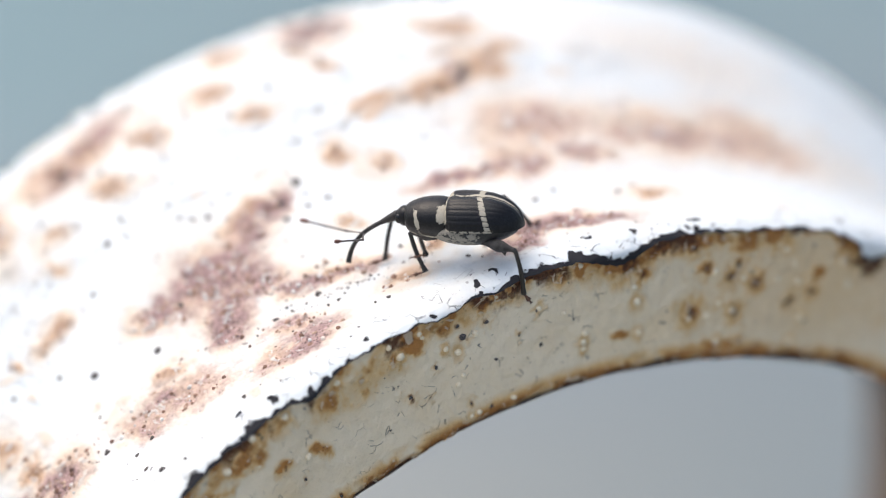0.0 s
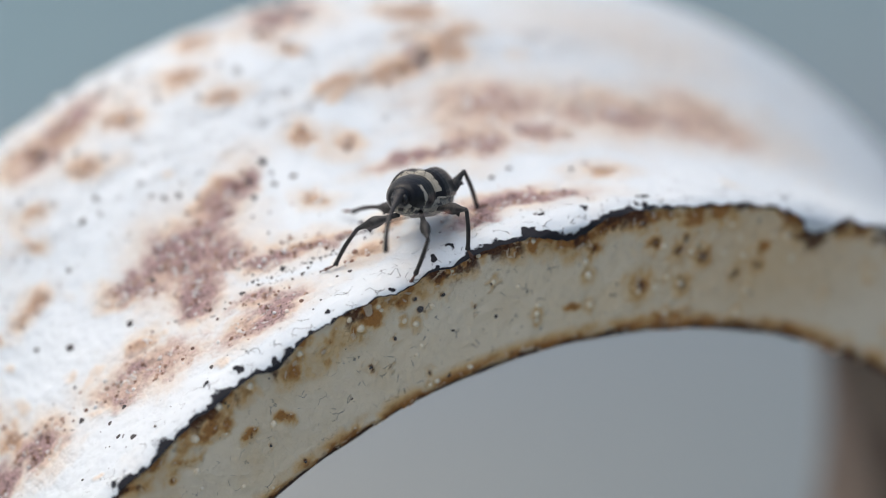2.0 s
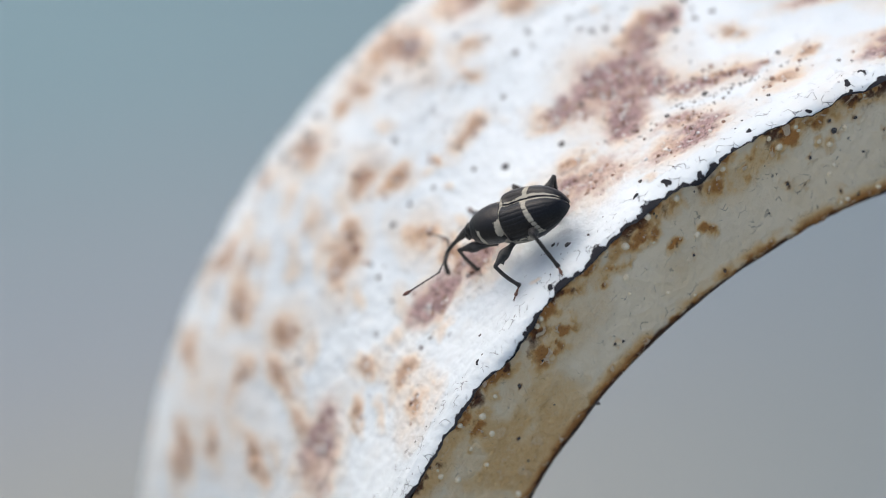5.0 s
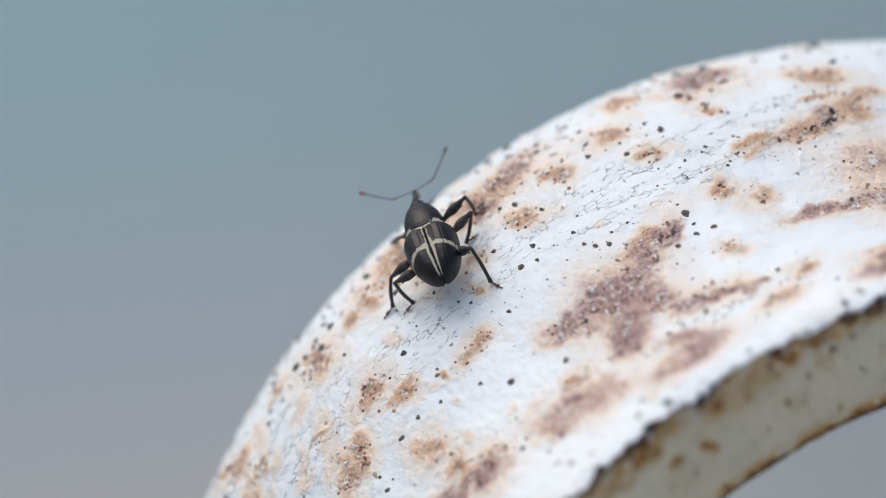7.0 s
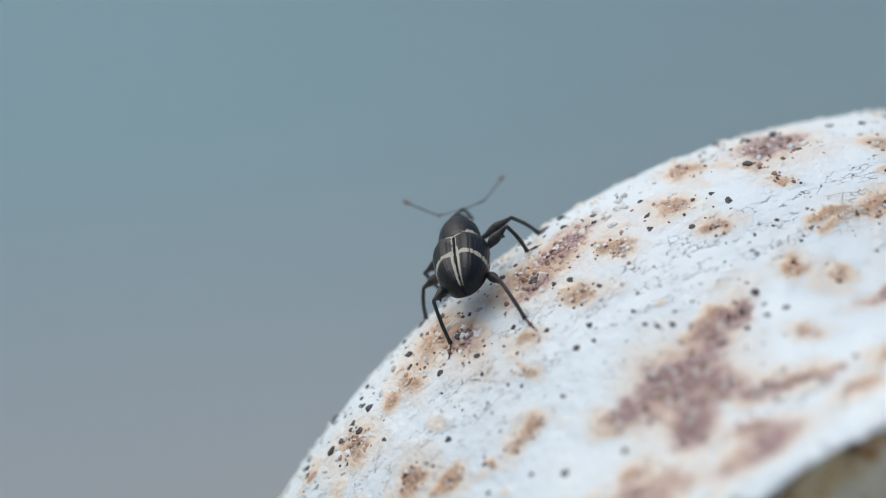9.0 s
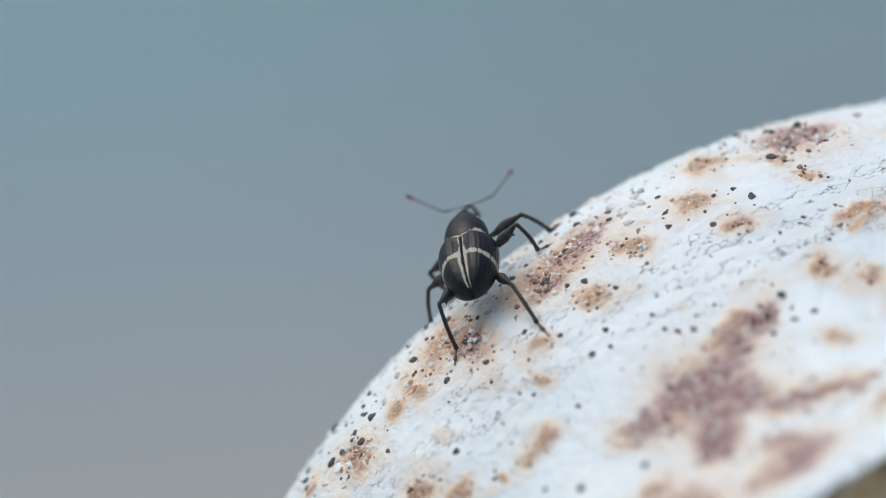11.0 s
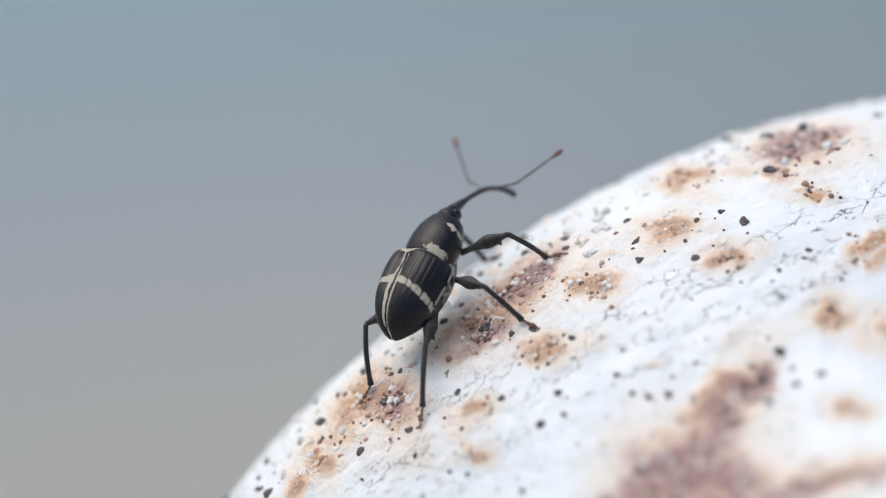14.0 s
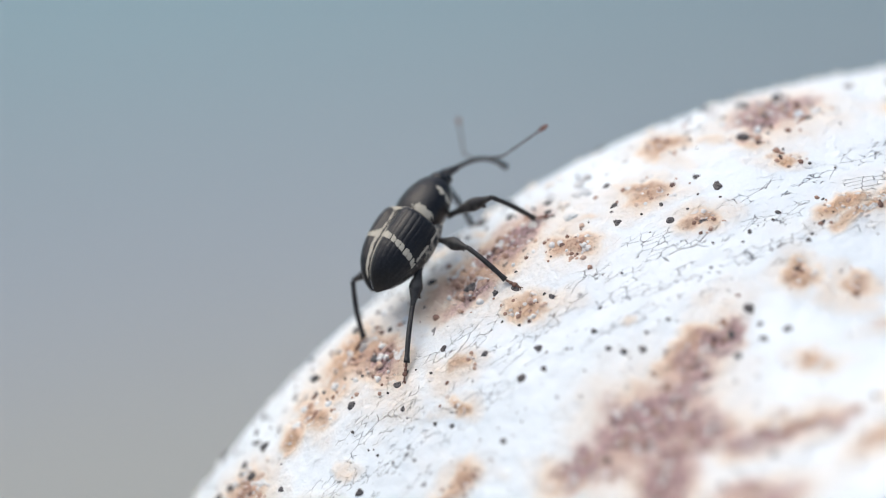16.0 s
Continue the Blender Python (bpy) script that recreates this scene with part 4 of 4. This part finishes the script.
    grid_ob("head", P, M_SHELL, weevil, marks={"pale": 0.0 * s}, close_m=True)
    for side in (1, -1):
        P2 = np.stack([1.88 + 0.11 * np.cos(math.pi * s), side * 0.19 + 0.08 * np.sin(math.pi * s) * np.sin(a), 0.15 + 0.15 * np.sin(math.pi * s) * np.cos(a)], -1) * MM
        grid_ob("eye", P2, M_EYE, weevil, close_m=True)
    # snout
    path = bezier((1.95, 0, 0.21), (2.65, 0, -0.08), (3.38, 0, -0.30), (3.56, 0, -1.22), 36)
    rad = [0.160 - 0.092 * min(1, i / 9) + 0.018 * max(0, (i - 28) / 8) for i in range(36)]
    V, F = tube(path, rad, 16)
    mesh_ob("snout", V, F, M_LEG, weevil, "long curved dark snout")
    # feelers: elbowed, with a club at the end
    feelers = []
    for side in (1, -1):
        root = path[19]
        base = new("antenna")
        scape = bezier((0, 0, 0), (-0.01, side * 0.30, 0.0), (-0.03, side * 0.60, -0.01), (-0.05, side * 0.88, 0.0), 12)
        fun = bezier((-0.05, side * 0.88, 0.0), (0.10, side * 1.20, 0.12), (0.27, side * 1.54, 0.25), (0.44, side * 1.88, 0.38), 30)
        V1, F1 = tube(scape, [0.021 + 0.020 * (i / 11) ** 4 for i in range(12)], 10)
        V2, F2 = tube(fun, [0.022 + 0.010 * abs(math.sin(i / 29 * math.pi * 6)) for i in range(30)], 10)
        k = len(V1)
        me_ob = mesh_ob("antenna", V1 + V2, F1 + [tuple(i + k for i in f) for f in F2], M_ANT, weevil, "thin elbowed antenna")
        me_ob.location = root * MM
        bpy.data.objects.remove(base)
        d = (fun[-1] - fun[-2]).normalized()
        cl = [fun[-1] + d * q for q in (-0.03, 0.03, 0.10, 0.18, 0.26, 0.31)]
        V3, F3 = tube(cl, [0.022, 0.045, 0.062, 0.066, 0.048, 0.012], 12)
        mesh_ob("antenna_club", V3, F3, M_CLUB, me_ob, "reddish club")
        feelers.append((me_ob, root * MM, side))
    # legs, each piece along its own x axis
    legs = {}
    for key, (coxa, fl, tl) in LEGS.items():
        n = 22
        t = [i / (n - 1) for i in range(n)]
        fr = [0.075 + 0.105 * math.exp(-((q - 0.60) / 0.22) ** 2) - 0.02 * q for q in t]
        V, F = tube([(q * fl, 0, 0.02 * math.sin(q * math.pi)) for q in t], fr, 14, 1.15)
        tooth_v = len(V)
        V += [Vector(p) * MM for p in ((fl * 0.66, 0.03, -0.13), (fl * 0.66, -0.03, -0.13), (fl * 0.80, 0.0, -0.11), (fl * 0.76, 0.0, -0.25))]
        F += [(tooth_v, tooth_v + 1, tooth_v + 3), (tooth_v + 1, tooth_v + 2, tooth_v + 3), (tooth_v + 2, tooth_v, tooth_v + 3)]
        femur = mesh_ob("femur", V, F, M_FEMUR, weevil)
        tr = [0.058 + 0.012 * math.sin(q * 3) + 0.028 * max(0, (q - 0.86) / 0.14) + 0.01 * math.exp(-(q / 0.1) ** 2) for q in t]
        V, F = tube([(q * tl, 0, 0.05 * math.sin(q * math.pi)) for q in t], tr, 12)
        tibia = mesh_ob("tibia", V, F, M_LEG, weevil)
        V, F = [], []
        for x0, ln, r in ((0.0, 0.13, 0.040), (0.13, 0.12, 0.050), (0.25, 0.13, 0.075), (0.38, 0.13, 0.028)):
            q = [x0, x0 + ln * 0.35, x0 + ln * 0.8, x0 + ln]
            v2, f2 = tube([(p, 0, 0) for p in q], [r * 0.55, r * 0.9, r, r * 0.7], 10, 0.7)
            k = len(V)
            V += v2
            F += [tuple(i + k for i in f) for f in f2]
        for sd in (1, -1):
            v2, f2 = tube([(0.50, 0, 0.0), (0.55, sd * 0.035, 0.0), (0.58, sd * 0.05, -0.04)], [0.016, 0.012, 0.004], 6)
            k = len(V)
            V += v2
            F += [tuple(i + k for i in f) for f in f2]
        tarsus = mesh_ob("tarsus", V, F, M_TARSUS, weevil, "brown padded foot")
        legs[key] = (femur, tibia, tarsus)
    return weevil, legs, feelers


# the weevil's way over the ring: seconds, angle, depth, heading, pitch, height of the body, roll
BODY_WAY = [
    (0, -11.06, 1.59, 144.48, 5.51, 1.45, 10.55), (0.5, -11.16, 1.76, 144.18, 5.12, 1.43, 8.4), (1.0, -10.75, 1.66, 161, -3.0, 1.42, 2.0),
    (1.5, -11.08, 1.44, 206.81, 9.9, 1.45, 7.54), (2.0, -10.85, 1.83, 228.83, 19.29, 1.42, 0.19), (2.5, -11.83, 1.55, 224.93, 9.12, 1.41, 1.59),
    (3.0, -15.38, 1.12, 204.34, -0.52, 1.41, -7.5), (3.5, -28.5, 0.96, 199.6, 7.18, 1.43, -2.75), (3.7, -33.82, 0.61, 198.37, 11.81, 1.41, -5.29),
    (4.4, -37.5, 1.6, 180, 6, 1.45, 0), (5.2, -40.0, 2.8, 135, 6, 1.45, 0), (5.8, -39.36, 4.11, 121.11, 6.73, 1.42, 4.46),
    (6.0, -38.12, 4.53, 101.77, 11.9, 1.42, 9.58), (6.5, -35.56, 9.84, 86.78, -7.0, 1.40, 6.94), (7.0, -34.81, 12.79, 73.79, 1.68, 1.41, 8.86),
    (7.5, -32.58, 15.74, 67.55, 7.77, 1.41, 10.18), (8.5, -32.72, 15.81, 67.55, 8.92, 1.42, 11.44), (12.5, -32.72, 15.81, 67.55, 8.92, 1.42, 11.44),
    (13, -31.91, 15.59, 47.08, 7.98, 1.42, 3.43), (13.5, -30.7, 15.46, 34.8, 6.78, 1.43, -4.47), (14, -30.71, 15.55, 31.42, 7.8, 1.44, -1.5),
    (14.5, -30.67, 15.65, 31.2, 6.8, 1.44, -2.5), (16, -30.65, 15.75, 28.15, 4.23, 1.47, 1.17),
]
# where each foot stands: seconds, angle, depth (below nought on the cut face), lift
LF_STEPS = [
    (0, -14.6, 2.3, 0.55), (0.5, -16.1, 0.93, 0), (1, -15.9, 0.2, 0), (1.5, -15.0, -1.2, 0), (2, -14.8, -0.4, 0), (2.5, -15.0, -0.4, 0),
    (3, -21.1, -1.7, 0), (3.5, -36.1, -1.45, 0), (3.7, -41.1, -1.08, 0), (4.4, -44, 0.6, 0), (5.2, -45.5, 4.5, 0), (5.8, -46.1, 5.67, 0),
    (6, -45.3, 8.7, 0.3), (6.5, -39.8, 11.6, 0), (7, -37.2, 16.6, 0), (7.5, -35.8, 18.2, 0), (12.5, -35.8, 18.2, 0), (13.0, -30.5, 18.2, 0),
    (13.5, -26.5, 17.2, 0), (16, -26.5, 17.2, 0),
]
LM_STEPS = [
    (0, -15, 2.3, 0), (0.5, -16.1, -0.1, 0), (1, -12.5, -0.85, 0), (1.5, -9.1, -0.7, 0), (2, -9.5, -0.4, 0), (2.5, -9.3, -0.75, 0),
    (3, -14.3, -0.4, 0), (3.5, -25.6, -1.0, 0), (3.7, -34.0, -1.48, 0), (4.4, -41, -0.6, 0), (5.2, -44, 1.5, 0), (5.8, -46.6, 3.06, 0),
    (6, -44.8, 4.5, 0), (6.5, -41.7, 9.05, 0), (7, -41.3, 13.2, 0), (7.5, -38.5, 17.4, 0), (12.5, -38.5, 17.4, 0), (13, -35, 17.6, 0),
    (13.5, -31.5, 17.9, 0), (16, -31.5, 17.9, 0),
]
LH_STEPS = [
    (0, -8.7, -1.15, 0), (0.5, -8.9, -1.1, 0), (1, -5.1, 1.05, 0), (1.5, -5.4, 1.15, 0), (2, -5.3, 2.4, 0), (2.5, -6.6, 3.2, 0.6),
    (3, -9.6, 2.6, 0.6), (3.5, -25.2, 1.1, 0), (3.7, -23.5, 1.6, 0.5), (4.4, -33, -0.8, 0), (5.2, -40, 0.2, 0), (5.8, -41.6, 0.3, 0),
    (6, -40.5, 3.35, 0), (6.5, -40.4, 8.1, 0), (7, -39.9, 12.6, 0), (7.5, -38.1, 14.05, 0), (13, -38.2, 14.1, 0), (13.5, -37.7, 14.8, 0),
    (14.5, -37.5, 15.2, 0), (16, -37.4, 15.4, 0),
]
RF_STEPS = [
    (0, -16.5, 3.89, 0), (1.0, -16.5, 3.8, 0), (1.5, -16.9, 4.3, 0), (2, -19, 2.6, 0), (2.5, -18.5, 2.2, 0), (3, -21.6, 1.9, 0),
    (3.5, -33.6, 2.9, 0), (4.4, -43.5, 4.4, 0), (5.2, -42, 6.8, 0), (6, -35.2, 7.7, 0.2), (6.5, -32.0, 11.9, 0), (7, -29.6, 14.0, 0),
    (7.5, -25.9, 17.0, 0), (12.5, -25.9, 17.0, 0), (13, -27.0, 15.7, 1.0), (13.5, -23.6, 15.0, 0), (16, -23.3, 14.95, 0),
]
RM_STEPS = [
    (0, -11.6, 4.6, 0), (1, -13.0, 4.6, 0), (1.5, -16.4, 4.4, 0), (2, -15.0, 5.3, 0), (2.5, -16.4, 4.4, 0), (3, -17.5, 5.2, 0.3),
    (3.5, -29, 4.3, 0), (4.4, -37.5, 4.8, 0), (5.2, -37, 5.2, 0), (6, -32, 7.0, 0), (6.5, -29.9, 9.8, 0), (7, -31.7, 13.1, 0),
    (7.5, -27.6, 15.9, 0), (12.5, -27.6, 15.9, 0), (13, -27.4, 14.2, 0), (13.5, -27.4, 13.2, 0), (16, -27.4, 13.2, 0),
]
RH_STEPS = [
    (0, -4.3, 2.65, 0), (1, -4.2, 2.72, 0), (1.5, -6.5, 4.6, 0), (2, -8.6, 5.6, 0), (2.5, -9, 5.6, 0), (3, -12.2, 4.9, 0),
    (3.5, -25, 4.2, 0), (4.4, -34, 4.2, 0), (5.2, -36.5, 3.0, 0), (5.8, -33.8, 3.3, 0), (6, -33.6, 2.5, 0), (6.5, -32.6, 7.3, 0),
    (7, -32.9, 10.5, 0), (7.5, -32.0, 12.5, 0), (12.5, -32.0, 12.5, 0), (13, -35, 12.4, 0), (13.5, -35.6, 12.9, 0), (14.5, -36, 13.0, 0),
    (16, -36.1, 13.03, 0),
]
FEET = {"LF": LF_STEPS, "LM": LM_STEPS, "LH": LH_STEPS, "RF": RF_STEPS, "RM": RM_STEPS, "RH": RH_STEPS}


def body_pose(t):
    ts = [r[0] for r in BODY_WAY]
    ang, dep, head, pitch, high, roll = (float(np.interp(t, ts, [r[k] for r in BODY_WAY])) for k in range(1, 7))
    p, n, e = on_ring(ang, dep)
    b = n.cross(e)
    h = radians(head)
    fw = e * math.cos(h) + b * math.sin(h)
    left = n.cross(fw)
    q = radians(pitch)
    fw2 = fw * math.cos(q) + n * math.sin(q)
    up = fw2.cross(left)
    w = radians(roll)
    left, up = left * math.cos(w) + up * math.sin(w), up * math.cos(w) - left * math.sin(w)
    m = Matrix((fw2, left, up)).transposed().to_4x4()
    m.translation = (p + n * high) * MM
    return m


def foot_place(key, t):
    rows = FEET[key]
    ts = [r[0] for r in rows]
    i = max(0, min(len(rows) - 2, int(np.searchsorted(ts, t, side="right")) - 1))
    a, b = rows[i], rows[i + 1]
    w = (t - a[0]) / (b[0] - a[0])
    w2 = float(smooth(w, 0.25, 0.75))
    moved = math.hypot((b[1] - a[1]) * 0.42, b[2] - a[2])
    lift = a[3] * (1 - w2) + b[3] * w2 + min(0.4, 0.3 * moved) * math.sin(math.pi * w2)
    ang, v = a[1] * (1 - w2) + b[1] * w2, a[2] * (1 - w2) + b[2] * w2
    p, n, e = on_ring(ang, v)
    return p + n * lift, n


def along(a, b, up):
    """A pose at a whose x axis points to b."""
    x = (b - a).normalized()
    y = up.cross(x)
    y = y.normalized() if y.length > 1e-6 else Vector((0, 1, 0))
    z = x.cross(y)
    m = Matrix((x, y, z)).transposed().to_4x4()
    m.translation = a * MM
    return m


# which way each pair of knees points
POLES = {"F": (-0.13, 0.24, 0.96), "M": (0.08, 0.05, 0.95), "H": (-0.2, 0.39, 0.9)}


def leg_poses(key, t):
    """Poses of femur, tibia and tarsus in the weevil's space."""
    inv = body_pose(t).inverted()
    p, n = foot_place(key, t)
    tip = inv @ (p * MM) / MM
    nb = (inv.to_3x3() @ n).normalized()
    coxa, fl, tl = LEGS[key]
    coxa = Vector(coxa)
    out = tip - coxa
    out = (out - nb * out.dot(nb)).normalized()
    toe = tip + nb * 0.05
    ankle = toe - out * 0.40 + nb * 0.07
    d = ankle - coxa
    dist = min(max(d.length, abs(fl - tl) + 0.08), (fl + tl) * 0.995)
    d.normalize()
    ankle = coxa + d * dist
    side = 1.0 if key[0] == "L" else -1.0
    px, py, pz = POLES[key[1]]
    pole = Vector((px, side * py, pz))
    pole = (pole - d * pole.dot(d)).normalized()
    c = (fl * fl + dist * dist - tl * tl) / (2 * fl * dist)
    knee = coxa + d * (fl * c) + pole * (fl * math.sqrt(max(0.0, 1 - c * c)))
    toe2 = ankle + (toe - ankle).normalized() * 0.5
    return along(coxa, knee, Vector((0, 0, 1))), along(knee, ankle, pole), along(ankle, toe2, nb)


# feelers: seconds, sweep forward of the left and of the right one, dip of the left and of the right one
FEELER_WAY = [
    (0, -8, 54.6, 15, 6.5), (0.5, -8, 58.4, 24, 0.6), (1.0, -8.0, 61.7, 25.0, 8.9), (2.5, -5.0, 43.6, 40.0, 23.0), (3.0, 5.0, 60.9, 3.1, 4.1),
    (3.7, 16.4, 48.5, 51.4, 61.6), (5.8, 22.7, 3.3, -23.6, 21.5), (6, 28.1, 11.4, -27.2, 7.8), (6.5, 24, 34.3, 2, 40.5), (7, 15.1, 26.1, 29.7, 22.6),
    (7.5, 8.4, 32.8, 15.6, 48.6), (8.5, 12.9, 27.9, 5.8, 32.1), (9.0, 12.8, 34.5, 1.1, 31.0), (12.4, 13.3, 33.9, -3.1, 32.3), (13, 32.3, 22.1, 11.9, 29.9),
    (13.5, 28.7, 46.5, 14.6, 38.8), (14, 24.7, 36.1, 0.1, 34.1), (14.5, 28.6, 20.5, 33.0, 32.5), (16, 21.0, 18.9, 11.5, 23.9),
]
# what the lens is set on: seconds, angle, depth, height above the ring; before and after that it stays on the weevil
FOCUS_WAY = [(14.3, -31.0, 15.8, 1.0), (14.6, -29.5, 13.6, 0.5), (15.0, -25.0, 10.0, 0.0), (15.5, -23.0, 8.6, 0.0), (15.7, -24.0, 9.4, 0.0), (15.9, -28.0, 12.5, 0.3), (16.0, -29.0, 13.6, 0.5)]

# how far behind the weevil the lens is set, in millimetres: it hunts as the weevil walks
FOCUS_OFF = [(0, -0.4), (0.5, -0.2), (1.0, 0.2), (1.5, 1.5), (2.0, -1.0), (2.5, -0.4), (3.0, 1.0), (3.5, 0.6), (3.7, -0.4), (6.0, -0.4), (6.5, -3.0), (7.0, -0.5), (16.0, -0.4)]


def motions():
    times = [i / 10 for i in range(0, 78)] + [8.0, 8.5, 9.0, 10.0, 11.0, 12.0] + [12.4 + i / 10 for i in range(0, 22)] + [15.0, 15.5, 16.0]
    walk(weevil, [(t, body_pose(t)) for t in times])
    for key, pieces in legs.items():
        rows = [(t, leg_poses(key, t)) for t in times]
        for i, piece in enumerate(pieces):
            walk(piece, [(t, m[i]) for t, m in rows])
    rows = []
    for t in times:
        near = Vector((0, float(np.interp(t, [r[0] for r in FOCUS_OFF], [r[1] for r in FOCUS_OFF])), 0)) * MM
        m = Matrix.Translation(body_pose(t).translation + near)
        if t < 14.3:
            rows.append((t, m))
    for t, ang, v, h in FOCUS_WAY:
        p, n, e = on_ring(ang, v)
        rows.append((t, Matrix.Translation((p + n * h) * MM)))
    walk(focus_point, rows)
    ts = [r[0] for r in FEELER_WAY]
    for ob, root, side in feelers:
        col = 1 if side > 0 else 2
        rows = []
        for t in times:
            sweep = float(np.interp(t, ts, [r[col] for r in FEELER_WAY]))
            dip = float(np.interp(t, ts, [r[col + 2] for r in FEELER_WAY]))
            rows.append((t, Matrix.Translation(root) @ pose(0, 0, 0, 0, dip, 0) @ pose(0, 0, 0, 0, 0, -side * sweep)))
        walk(ob, rows)


ground = build_ground()
ring = build_ring()
weevil, legs, feelers = build_weevil()
focus_point = new("focus_point")
cam.data.dof.focus_object = focus_point
motions()
